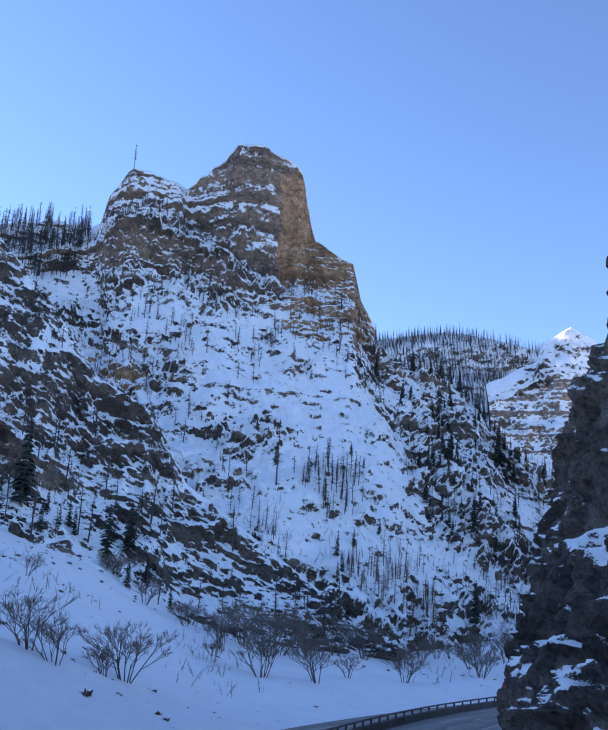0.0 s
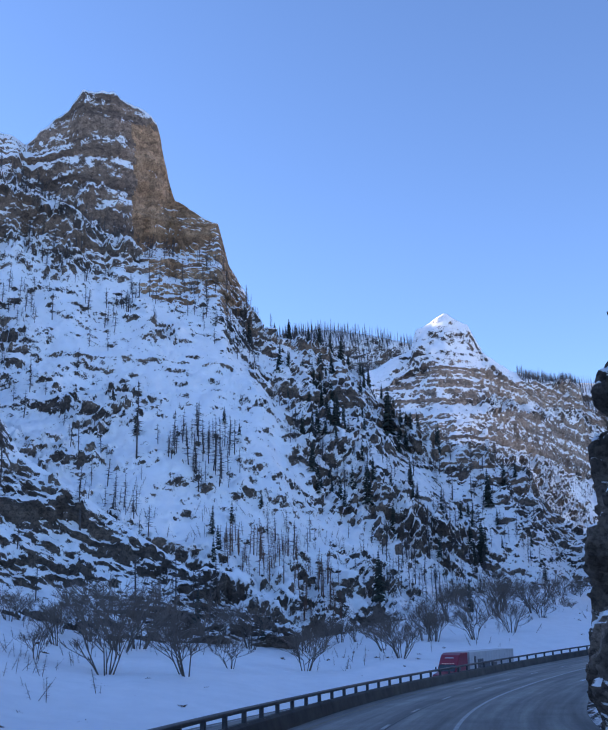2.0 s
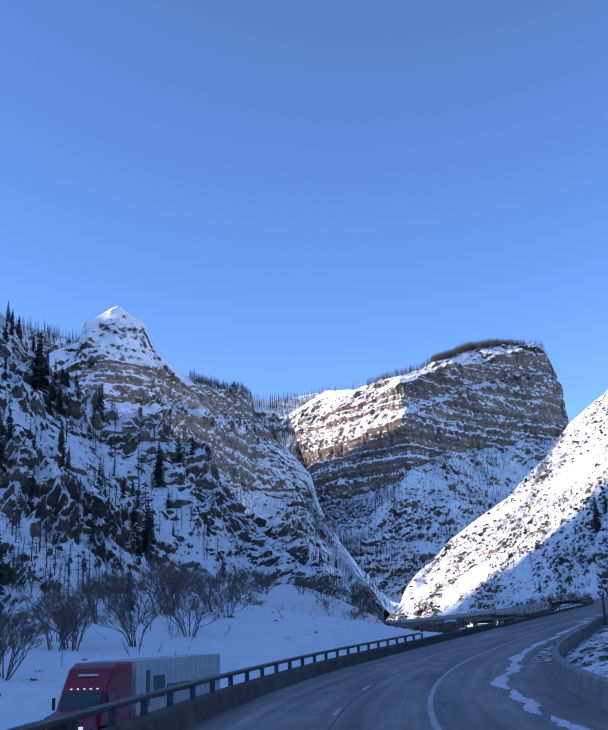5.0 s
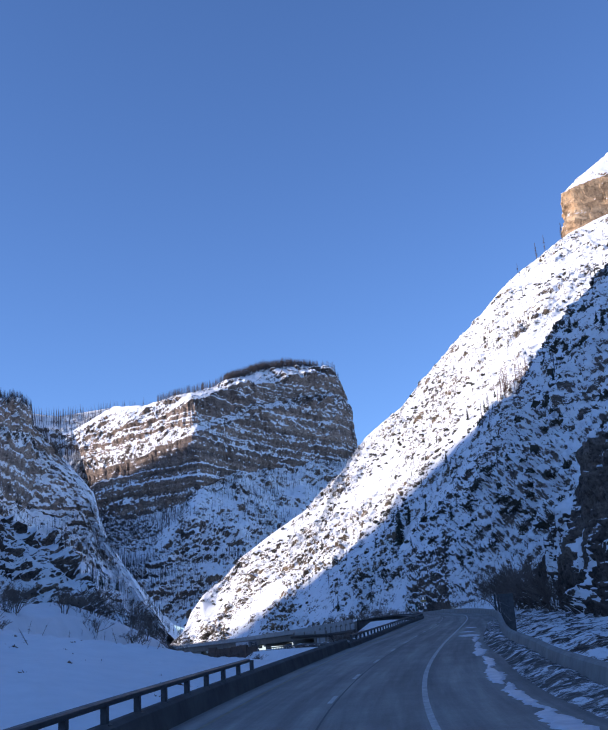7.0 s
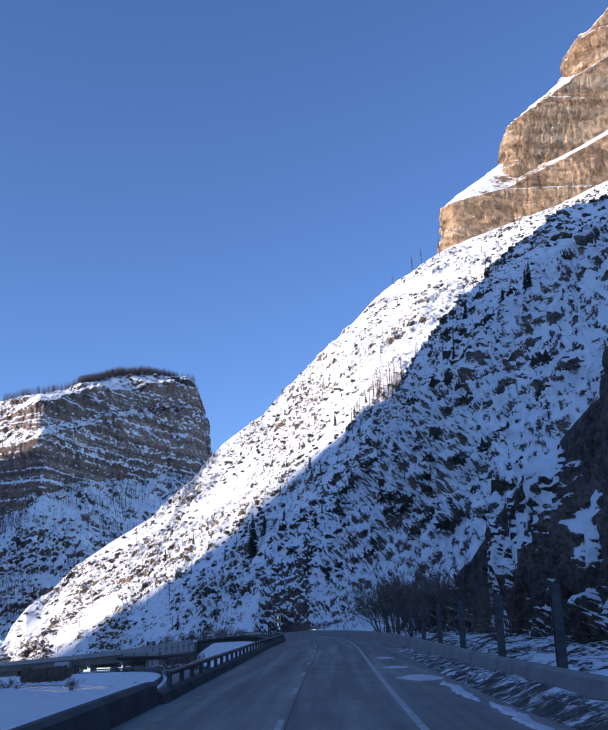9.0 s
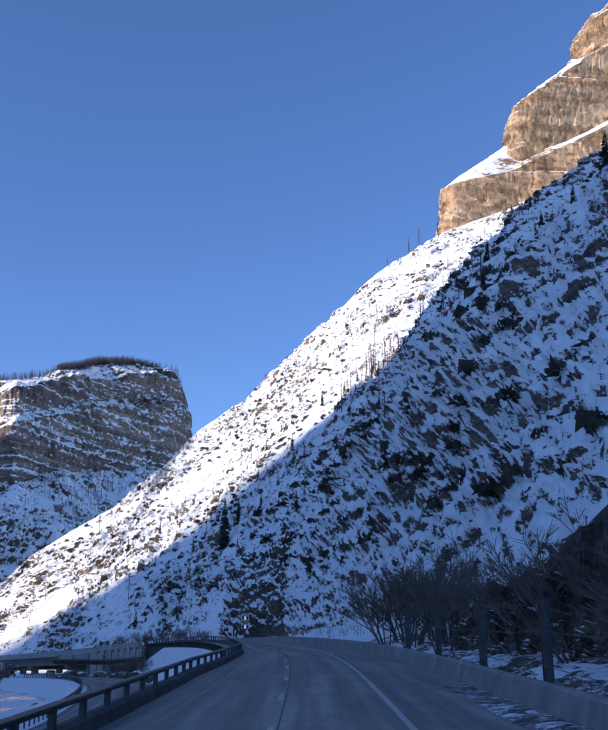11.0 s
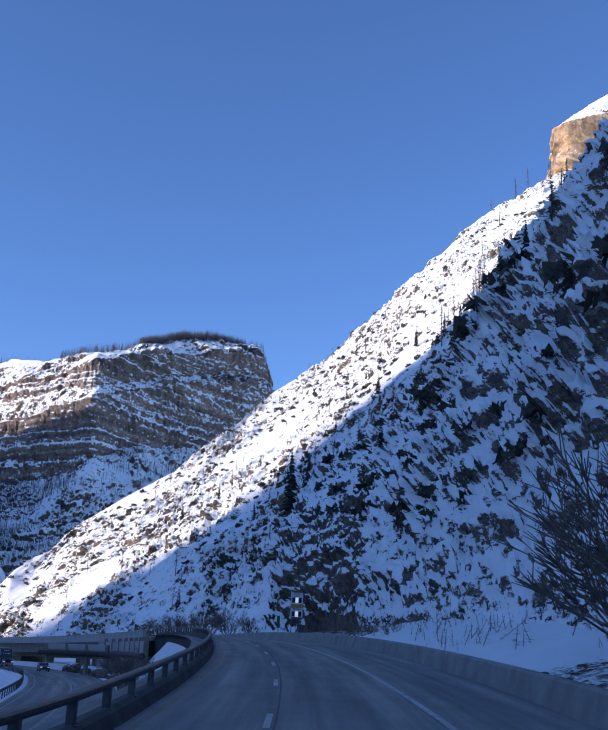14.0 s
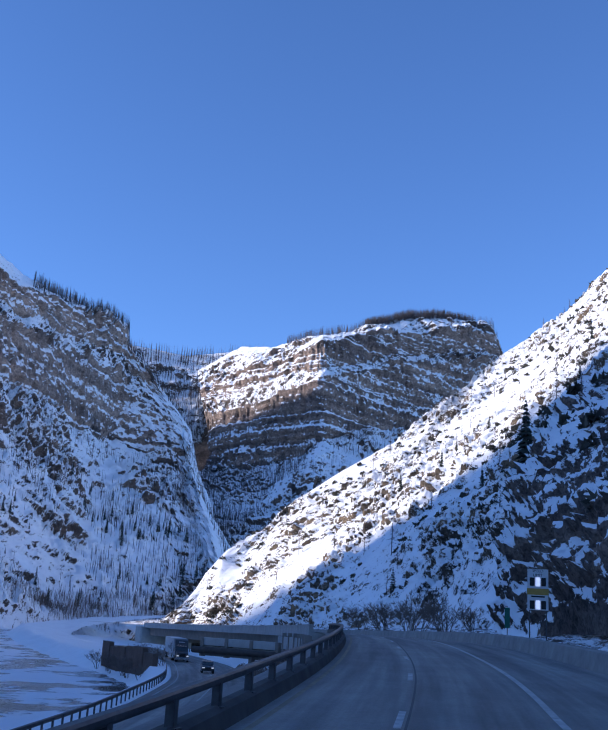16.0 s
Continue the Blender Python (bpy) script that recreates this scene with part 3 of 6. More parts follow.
def tower_face():
    """The bare orange face of the tower: its own rock on part of the mountainside."""
    me = tower.data
    n = len(me.polygons)
    c = np.empty(n * 3, np.float32)
    me.polygons.foreach_get("center", c)
    c = c.reshape(-1, 3).astype(float)
    ragged = fbm(c, 14, 4, 207) * 12
    x, z = c[:, 0] + ragged * 0.5, c[:, 2] + ragged
    face = (x > 13 + (200 - z) * 0.1) & (x < 62) & (z > 118) & (z < 206)
    shelf = (x > -62) & (x < -34) & (z > 84) & (z < 98)
    me.materials.append(ROCK_TOWER)
    slot = np.empty(n, np.int32)
    me.polygons.foreach_get("material_index", slot)
    me.polygons.foreach_set("material_index", np.where(face | shelf, 2, slot).astype(np.int32))


tower_face()
B_CREST = [(-160, 298, 170), (-109, 292, 145), (-74, 283, 112), (-57, 282, 94), (-40, 281, 71), (-22, 276, 60), (-11, 266, 40), (14, 255, 22), (26, 246, 13), (37, 237, 3), (42, 234, 0)]
B_FOOT = [(-140, 205, 28), (-68, 219, 25), (-49, 222, 21), (-28, 223, 15), (-14, 221, 4), (-4, 220, -1), (10, 225, -2), (25, 229, -2), (42, 232, -3)]
mountain("rock_spur", B_CREST, B_FOOT, 380, 220, ROCK_SPUR, 23, rough=7, size=30, terrace=0.3, band=14, cliff=(0.1, 0.3), label="dark rocky spur with patches of snow", back=60)
C_CREST = [(-600, 1720, 440), (-169, 1634, 448), (71, 1638, 457), (235, 1571, 456), (287, 1530, 456), (334, 1499, 457), (394, 1467, 443), (456, 1424, 418), (530, 1400, 380), (600, 1360, 300)]
C_FOOT = [(-400, 1100, 50), (200, 1000, 60), (420, 1050, 80), (560, 1150, 100)]
mountain("burnt_ridge", C_CREST, C_FOOT, 240, 120, ROCK_FAR, 31, rough=9, size=120, terrace=0.4, band=60, wild=0.5, label="distant snowy ridge with a burnt forest", back=400)
H_CREST = [(700, 2080, 470), (907, 2001, 501), (986, 1965, 507), (1068, 1928, 498), (1159, 1873, 516), (1221, 1835, 516), (1400, 1750, 520)]
H_FOOT = [(560, 1500, 60), (760, 1560, 110), (900, 1680, 190), (960, 1780, 250), (1100, 1850, 320)]
mountain("forested_saddle", H_CREST, H_FOOT, 160, 100, ROCK_FAR, 37, rough=12, size=120, terrace=0.3, band=60, wild=0.5, label="distant wooded saddle between two mountains", back=300)
D_FOOT = [(60, 620, -10), (140, 660, -12), (170, 675, -12), (200, 690, -13), (235, 712, -13), (270, 735, -13), (320, 770, -13), (380, 805, -12), (430, 828, -12), (460, 838, -11), (485, 846, -10), (510, 851, -8), (530, 855, -6), (548, 856, -3), (562, 856, 0)]
D_LOW_CLIFF = [(269, 993, 175), (314, 971, 173), (321, 965, 172), (344, 948, 170), (362, 952, 169), (393, 972, 169), (454, 1034, 170), (537, 1118, 170), (636, 1235, 181), (668, 1230, 175), (687, 1219, 171), (706, 1209, 167), (692, 1173, 141), (641, 1034, 79), (565, 858, 19)]
D_LEDGE = [(272, 1003, 202), (318, 984, 206), (324, 978, 205), (345, 962, 207), (366, 966, 208), (394, 985, 212), (455, 1045, 221), (538, 1127, 236), (644, 1250, 260), (659, 1257, 245), (689, 1244, 225), (716, 1222, 191), (699, 1180, 146), (647, 1041, 83), (572, 866, 20)]
D_CLIFF_LOW = [(275, 1015, 212), (323, 1001, 216), (330, 995, 217), (353, 982, 222), (375, 988, 223), (403, 1006, 226), (462, 1067, 236), (546, 1147, 254), (651, 1265, 279), (663, 1269, 261), (693, 1251, 239), (721, 1229, 198), (705, 1187, 152), (654, 1049, 85), (575, 870, 21)]
D_CLIFF_TOP = [(274, 1021, 233), (326, 1018, 260), (334, 1010, 264), (356, 995, 264), (382, 1001, 265), (410, 1019, 263), (470, 1080, 271), (552, 1161, 291), (658, 1278, 319), (668, 1286, 291), (700, 1262, 251), (727, 1238, 209), (710, 1195, 159), (660, 1056, 89), (578, 874, 22)]
D_CREST = [(281, 1054, 266), (337, 1049, 299), (343, 1047, 320), (374, 1039, 339), (402, 1043, 330), (426, 1059, 301), (487, 1124, 298), (573, 1205, 311), (662, 1287, 330), (672, 1293, 300), (704, 1269, 260), (733, 1246, 214), (717, 1205, 163), (666, 1066, 93), (585, 884, 24)]
massif("dome_mountain", [D_FOOT, D_LOW_CLIFF, D_LEDGE, D_CLIFF_LOW, D_CLIFF_TOP, D_CREST], (0.0, 0.9, 0.1, 0.95, 0.25), 520, 380, ROCK_DOME, 47, bare=CLIFF_DOME, rough=15, size=90, band=24, beds=4.5, crack=9, jag=4, least=0.35, label="mountain with a snowy dome over banded brown cliffs", back=200)
E_FOOT = [(928, 1582, 225), (871, 1450, 161), (799, 1290, 99), (734, 1134, 51), (734, 992, 16), (778, 983, 18), (822, 973, 21), (866, 960, 24), (917, 952, 27)]
E_LOW_CLIFF = [(991, 1659, 248), (973, 1556, 225), (985, 1448, 227), (986, 1351, 249), (1100, 1407, 291), (1230, 1453, 314), (1362, 1476, 346), (1472, 1492, 358), (1539, 1524, 364)]
E_LEDGE = [(989, 1686, 324), (991, 1573, 324), (993, 1473, 334), (994, 1371, 346), (1115, 1433, 387), (1245, 1477, 436), (1377, 1495, 466), (1484, 1511, 492), (1547, 1542, 464)]
E_CLIFF_LOW = [(990, 1706, 358), (1003, 1605, 357), (1007, 1497, 366), (1005, 1387, 363), (1121, 1447, 401), (1253, 1487, 451), (1386, 1505, 480), (1492, 1521, 507), (1551, 1550, 493)]
E_CLIFF_TOP = [(993, 1722, 381), (1012, 1618, 399), (1015, 1507, 398), (1008, 1396, 404), (1125, 1452, 450), (1256, 1493, 494), (1388, 1508, 526), (1489, 1528, 556), (1556, 1560, 510)]
E_CREST = [(1030, 1803, 436), (1053, 1698, 467), (1061, 1589, 452), (1081, 1500, 451), (1186, 1536, 495), (1318, 1566, 555), (1438, 1561, 578), (1508, 1551, 578), (1560, 1567, 521)]
E_APRON = [(a + (d - a) * 0.55, b + (e - b) * 0.52, c + (f - c) * 0.42) for (a, b, c), (d, e, f) in zip(E_FOOT, E_LOW_CLIFF)]
massif("mesa", [E_FOOT, E_APRON, E_LOW_CLIFF, E_LEDGE, E_CLIFF_LOW, E_CLIFF_TOP, E_CREST], (0.0, 0.0, 0.95, 0.05, 0.95, 0.1), 520, 380, ROCK_FAR, 59, bare=CLIFF_FAR, rough=14, size=100, band=26, beds=6, crack=11, jag=5, least=0.35, label="broad mesa with banded cliffs and a sunlit snowy rim", back=400, drop=60)
F_FOOT = [(392, 634, -1), (404, 626, 2), (410, 618, 4), (408, 606, 4), (405, 592, 5), (402, 580, 6), (398, 564, 6), (393, 546, 6), (388, 526, 7), (382, 506, 7), (377, 492, 7), (372, 478, 7), (366, 462, 8), (360, 447, 8), (353, 432, 8), (346, 418, 8), (338, 404, 8), (328, 388, 8), (316, 368, 9), (304, 352, 9), (330, 354, 22), (384, 348, 62), (396, 322, 72), (408, 300, 82), (440, 275, 100), (490, 230, 120)]
F_CREST = [(396, 640, 0), (414, 634, 14), (424, 638, 27), (432, 636, 37), (450, 642, 45), (462, 634, 60), (475, 620, 73), (497, 607, 89), (526, 604, 114), (565, 625, 137), (585, 633, 150), (605, 634, 163), (615, 622, 174), (648, 622, 203), (660, 600, 227), (650, 570, 235), (652, 548, 252), (664, 540, 265), (691, 535, 284), (722, 523, 309), (752, 489, 328), (762, 444, 336), (761, 406, 342), (741, 333, 331), (680, 230, 320), (600, 130, 300)]
F_STEEP = [(a + (d - a) * 0.3, b + (e - b) * 0.3, c + (f - c) * 0.32) for (a, b, c), (d, e, f) in zip(F_FOOT, F_CREST)]
massif("sunlit_slope", [F_FOOT, F_STEEP, F_CREST], (0.0, 0.0), 640, 430, ROCK_SLOPE, 71, rough=4.2, size=30, squat=1.3, label="steep snowy slope with scrub and rock ribs", back=200, drop=20, spread=1.3)
N_FOOT = [(299, 354, 10), (297, 350, 10), (293, 345, 10), (289, 340, 10), (285, 335, 10), (281, 329, 10), (277, 323, 10), (273, 318, 9), (269, 313, 9), (263, 306, 9), (256, 298, 8), (248, 290, 8), (236, 278, 7), (222, 264, 6), (206, 250, 5), (190, 234, 4), (176, 214, 8), (160, 190, 12)]
N_CREST = [(302, 357, 11), (306, 361, 20), (317, 369, 31), (337, 380, 42), (364, 391, 55), (354, 364, 65), (342, 342, 66), (353, 344, 85), (364, 340, 104), (372, 331, 116), (362, 315, 119), (361, 303, 126), (378, 296, 140), (405, 282, 155), (450, 255, 175), (500, 220, 195), (530, 170, 210), (540, 100, 220)]


def spur_rows():
    """Level lines of the spur, each from behind its ridge out along its face, from the foot up."""
    ridge = np.array(N_CREST, float)
    cols = [((a, b, c), (a + (d - a) * 0.12, b + (e - b) * 0.12, c + (f - c) * 0.3), (d, e, f)) for (a, b, c), (d, e, f) in zip(N_FOOT, N_CREST)]
    rows = [[(297, 358, 6), *along(N_FOOT, 26).tolist()]]
    for z in (15, 20, 26, 33, 42, 50, 58, 65, 75, 85, 95, 104, 112, 119, 128, 140, 155, 175, 195, 214):
        top = [float(np.interp(z, ridge[:, 2], ridge[:, k])) for k in range(2)] + [z]
        face = [[float(np.interp(z, [q[2] for q in c], [q[k] for q in c])) for k in range(2)] + [z] for c in cols if c[2][2] > z + 2]
        rows.append([(top[0] - 2, top[1] + 4, z - 4), *along([top] + face, 26).tolist()])
    return rows


massif("shaded_spur", spur_rows(), (0.3, 0.3, 0.2) + (0.1,) * 17, 800, 560, ROCK_CRAG, 77, bare=CLIFF_CRAG, rim=0.13, rough=3.2, size=15, band=5, beds=0.9, crack=1.2, label="steep shaded rocky spur with snow on its ledges", back=20, drop=10, spread=0.9, lump=1.1, smooth=2, least=0.5, squat=3.0)
O_FOOT = [(752, 549, 312), (722, 523, 302), (744, 502, 306), (768, 479, 318), (807, 436, 345), (842, 395, 366)]
O_TOP_ONE = [(746, 536, 355), (724, 520, 345), (746, 501, 357), (771, 482, 369), (810, 435, 403), (842, 391, 431)]
O_FOOT_TWO = [(794, 503, 406), (784, 497, 398), (777, 492, 385), (780, 483, 377), (818, 437, 411), (849, 392, 440)]
O_TOP_TWO = [(803, 504, 426), (790, 496, 424), (778, 486, 425), (776, 473, 429), (806, 428, 468), (834, 381, 499)]
O_FOOT_THREE = [(854, 462, 502), (847, 457, 497), (839, 452, 491), (829, 441, 484), (824, 424, 481), (846, 380, 510)]
O_TOP_THREE = [(857, 461, 524), (852, 456, 522), (842, 446, 522), (830, 434, 520), (822, 415, 524), (835, 372, 557)]
massif("tan_cliff", [O_FOOT, O_TOP_ONE, O_FOOT_TWO, O_TOP_TWO, O_FOOT_THREE, O_TOP_THREE], (1.0, 0.0, 1.0, 0.1, 1.0), 420, 260, ROCK_TAN, 83, rough=2.4, size=44, band=10, beds=1.4, crack=3.4, jag=3, label="sunlit tan cliff in three tiers with snowy ledges", back=60, drop=-10, smooth=4, category="cliff")
G1_TOP = [(24, 10, 44), (24, 36, 36), (23, 55, 30), (27, 64, 29), (29, 74, 29), (31.5, 83, 27), (34, 91.5, 25), (38, 99, 19), (52, 105, 8)]
G1_LOW = [(10, 8, 3), (12.5, 34, 0), (14.5, 50, -1), (17.5, 60, -2), (21, 70, -3), (25, 79, -3), (29, 90, -3), (33.5, 97, -4), (46, 104, -4)]
NEAR_ROCK = mountain("roadside_rock_wall", G1_TOP, G1_LOW, 260, 220, ROCK_WALL, 101, rough=2.6, size=11, terrace=0.5, band=7, cliff=(0, 0.1), apron=0.8, label="dark roadside rock wall with snow in its cracks", back=60, drop=4)
G2_TOP = [(92, 134, 8), (106, 150, 18), (124, 172, 22), (142, 194, 22), (152, 207, 19), (166, 222, 14.5), (182, 235, 11), (204, 254, 7)]
G2_LOW = [(82, 144, -2), (96, 160, -2), (112, 176, 1), (128, 192, 1), (140, 203, 1), (155, 214, 2), (172, 227, 3), (196, 248, 4)]
FENCE_ROCK = mountain("roadside_rock_wall", G2_TOP, G2_LOW, 300, 180, ROCK_WALL, 113, rough=2.8, size=11, terrace=0.5, band=7, cliff=(0, 0.1), apron=0.8, label="dark roadside rock wall beside a post fence", back=60, drop=4)
# added ridge out of view: its crest blocks the sun to draw the shadow edge
S_TOP = [(-1912, 450, 899), (-1537, 1156, 899), (-1472, 1280, 899), (-1444, 1332, 859), (-1422, 1372, 789), (-1408, 1399, 749), (-1401, 1412, 743), (-1386, 1441, 721), (-1375, 1462, 692), (-1362, 1485, 659), (-1347, 1514, 637), (-1324, 1557, 617), (-1303, 1597, 614), (-1270, 1659, 639), (-1242, 1712, 719), (-1218, 1756, 829), (-1181, 1827, 867), (-1165, 1857, 871), (-1148, 1889, 877), (-1092, 1995, 939), (-1003, 2163, 989), (-901, 2353, 1009), (-859, 2433, 984), (-818, 2510, 959), (-763, 2613, 934), (-717, 2701, 929)]
S_LOW = [(-1648, 308, 40), (-1413, 750, 40), (-1178, 1192, 40), (-944, 1633, 40), (-710, 2074, 40), (-452, 2560, 40)]
mountain("canyon_wall", S_TOP, S_LOW, 700, 50, ROCK_SLOPE, 131, rough=14, size=120, terrace=0.3, band=60, label="unseen high ridge added to cast the shadow over the valley", back=300)


def valley_floor():
    """Flat snow up the valley beyond the bridge."""
    xs, ys = np.linspace(250, 780, 60), np.linspace(650, 1300, 70)
    g = np.stack(np.meshgrid(xs, ys, indexing="ij"), -1).reshape(-1, 2)
    z = -3.4 + 0.8 * fbm(np.column_stack([g, 0 * g[:, 0]]), 40, 3, 61)
    tagged(new("valley_floor", grid_mesh("valley_floor", np.column_stack([g, z]), 60, 70, SNOW)), "flat snowy valley floor up the river", "ground", kind="structure")


valley_floor()


def pack_snow(ob, runs):
    """Snow held in gullies of a rock wall: each run is a line of places and a reach in metres."""
    me = ob.data
    p = np.empty(len(me.vertices) * 3)
    me.vertices.foreach_get("co", p)
    p = p.reshape(-1, 3)
    held = np.zeros(len(p))
    for line, reach in runs:
        d = np.full(len(p), 1e9)
        for q in along(line, 24):
            d = np.minimum(d, np.linalg.norm(p - q, axis=1))
        held = np.maximum(held, np.clip(1.5 * (1 - d / reach), 0, 1))
    layer = me.attributes.new("snow_pack", "FLOAT", "POINT")
    layer.data.foreach_set("value", held)


pack_snow(NEAR_ROCK, [([(x, y, z + 0.6) for x, y, z in G1_LOW], 3.0), ([(19, 62, 8), (20, 66, 5), (19.5, 68, 3)], 1.6), ([(28, 86, 14), (28.5, 88, 10)], 1.4)])
pack_snow(FENCE_ROCK, [([(160.5, 217, 16), (158.9, 216.5, 13.5), (163, 221, 11.6), (168, 224.8, 10), (171, 227.5, 7.8), (169, 226, 5)], 3.4),
                       ([(141.5, 204.2, 8.2), (142, 204.8, 6.6), (142.9, 206, 3.3)], 2.4), ([(151.6, 210.8, 10.5), (150.4, 210.2, 8)], 1.9),
                       ([(133, 197, 12), (134, 198, 9), (136, 200, 6)], 1.9), ([(124, 190, 6), (128, 193, 3.5)], 1.8), ([(112, 178, 9), (114, 180, 6), (117, 182, 3)], 1.8)])


def right_ground():
    """Snow and gravel ground to the right of the highway, up to the rock."""
    offs = np.concatenate([np.linspace(8.2, 18, 22), np.linspace(20, 32, 5)])
    tall = np.interp(offs, (8.2, 9.4, 11, 14, 18, 24, 32), (-0.15, 0.1, 0.5, 0.9, 1.4, 2.0, 2.4))
    g = np.stack([beside(o, h) for o, h in zip(offs, tall)], 1)
    at = np.linspace(0, ROAD_N - 1, 3 * ROAD_N)
    i = np.minimum(at.astype(int), ROAD_N - 2)
    g = g[i] + (g[i + 1] - g[i]) * (at - i)[:, None, None]
    flat = g.reshape(-1, 3) * (1, 1, 0)
    n = fbm(flat, 5, 4, 9) * 0.35 + fbm(flat, 1.7, 3, 29) * 0.4
    g[..., 2] += n.reshape(len(at), -1) * np.clip((offs - 8.2) / 1.6, 0, 1)
    s = np.interp(at, np.arange(ROAD_N), np.concatenate([[0], np.cumsum(np.linalg.norm(np.diff(road_mid, axis=0), axis=1))]))
    g[..., 2] += np.interp(s, [466, 490, 520, 545], [0, 1, 1, 0])[:, None] * np.interp(offs, [9.5, 13, 18, 32], [0, 0.8, 2.0, 2.6])[None]
    PLACES["verge"] = g.copy()
    me = grid_mesh("verge", g.reshape(-1, 3), len(at), len(offs), VERGE)
    me.materials.append(SNOW)
    clean = (s[:-1, None] + 6 * n.reshape(len(at), -1)[:-1, :-1] > 474) & (s[:-1, None] + 6 * n.reshape(len(at), -1)[:-1, :-1] < 532) & (offs[None, :-1] > 9.8)
    me.polygons.foreach_set("material_index", clean.astype(np.int32).ravel())
    tagged(new("verge", me), "snowy gravel verge between highway and rock", "verge", kind="structure")


right_ground()
ribbon("road", [(-5.8, 0), (-2, 0.03), (2, 0.03), (8.4, -0.05)], ASPHALT, label="dark asphalt highway with worn snow melt stains", category="road")
run_of = np.concatenate([[0], np.cumsum(np.linalg.norm(np.diff(road_mid, axis=0), axis=1))])
RAIL_GAP, LEFT_END = (int(np.argmin(np.abs(run_of - q))) for q in (342, 587))
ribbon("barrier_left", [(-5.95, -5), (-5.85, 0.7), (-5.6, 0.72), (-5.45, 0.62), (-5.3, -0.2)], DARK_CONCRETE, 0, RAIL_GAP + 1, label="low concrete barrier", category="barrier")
LEFT_OUT = np.interp(run_of, [344, 380, 409, 430, 450, 540, 586], [0, 0.4, 0.5, -0.2, -0.95, -1.0, -0.6])
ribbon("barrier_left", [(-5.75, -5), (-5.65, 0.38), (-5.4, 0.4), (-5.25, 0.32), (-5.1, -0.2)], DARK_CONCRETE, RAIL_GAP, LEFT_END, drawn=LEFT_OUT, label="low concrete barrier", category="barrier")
DRAWN_IN = np.interp(run_of, [0, 318, 336, 350, 420, 460], [0, 0, 0.9, 1.0, 0.7, 0.4])
ribbon("barrier_right", [(7.7, -0.3), (7.95, 0.78), (8.05, 0.86), (8.3, 0.86), (8.45, -1)], CONCRETE, 96, 330, drawn=DRAWN_IN, label="low concrete barrier", category="barrier")
BANK_TOP = [(-210, 165, 36), (-150, 202, 31), (-68, 221, 25), (-28, 225, 15), (-4, 222, -1), (42, 234, -3), (52, 264, -3), (85, 293, 4), (128, 328, 11), (172, 355, 12), (200, 377, 10), (232, 408, 3), (255, 440, -2), (262, 530, -3), (280, 650, -2), (360, 790, -1), (430, 830, 1), (530, 860, 9)]
RIVER = [(150, 300), (205, 335), (240, 370), (270, 405), (292, 455), (306, 530), (335, 640), (372, 760), (420, 840)]
at_s = np.concatenate([[0], np.cumsum(np.linalg.norm(np.diff(road_mid, axis=0), axis=1))])
LOW_OUT = np.interp(at_s, [0, 330, 560, 700, 920], [-16.0, -16.0, -17.0, -17.5, -19.0])
low_down = np.interp(at_s, [0, 230, 260, 330, 450, 560, 640, 920], [2.5, 2.5, 2.6, 4.0, 6.0, 6.9, 6.6, 5.6])


def beside_low(off, up=0.0):
    """The line off metres right of the lower road's middle."""
    q = road_mid + road_right * (LOW_OUT + off)[:, None]
    q[:, 2] += up - low_down
    return q


river_mid = smooth_line([(x, y, 0) for x, y in RIVER], 200, 2)
river_mid[:, 2] = np.interp(river_mid[:, 1], [300, 400, 500, 840], [-4.6, -1.6, -1.4, -1.2])


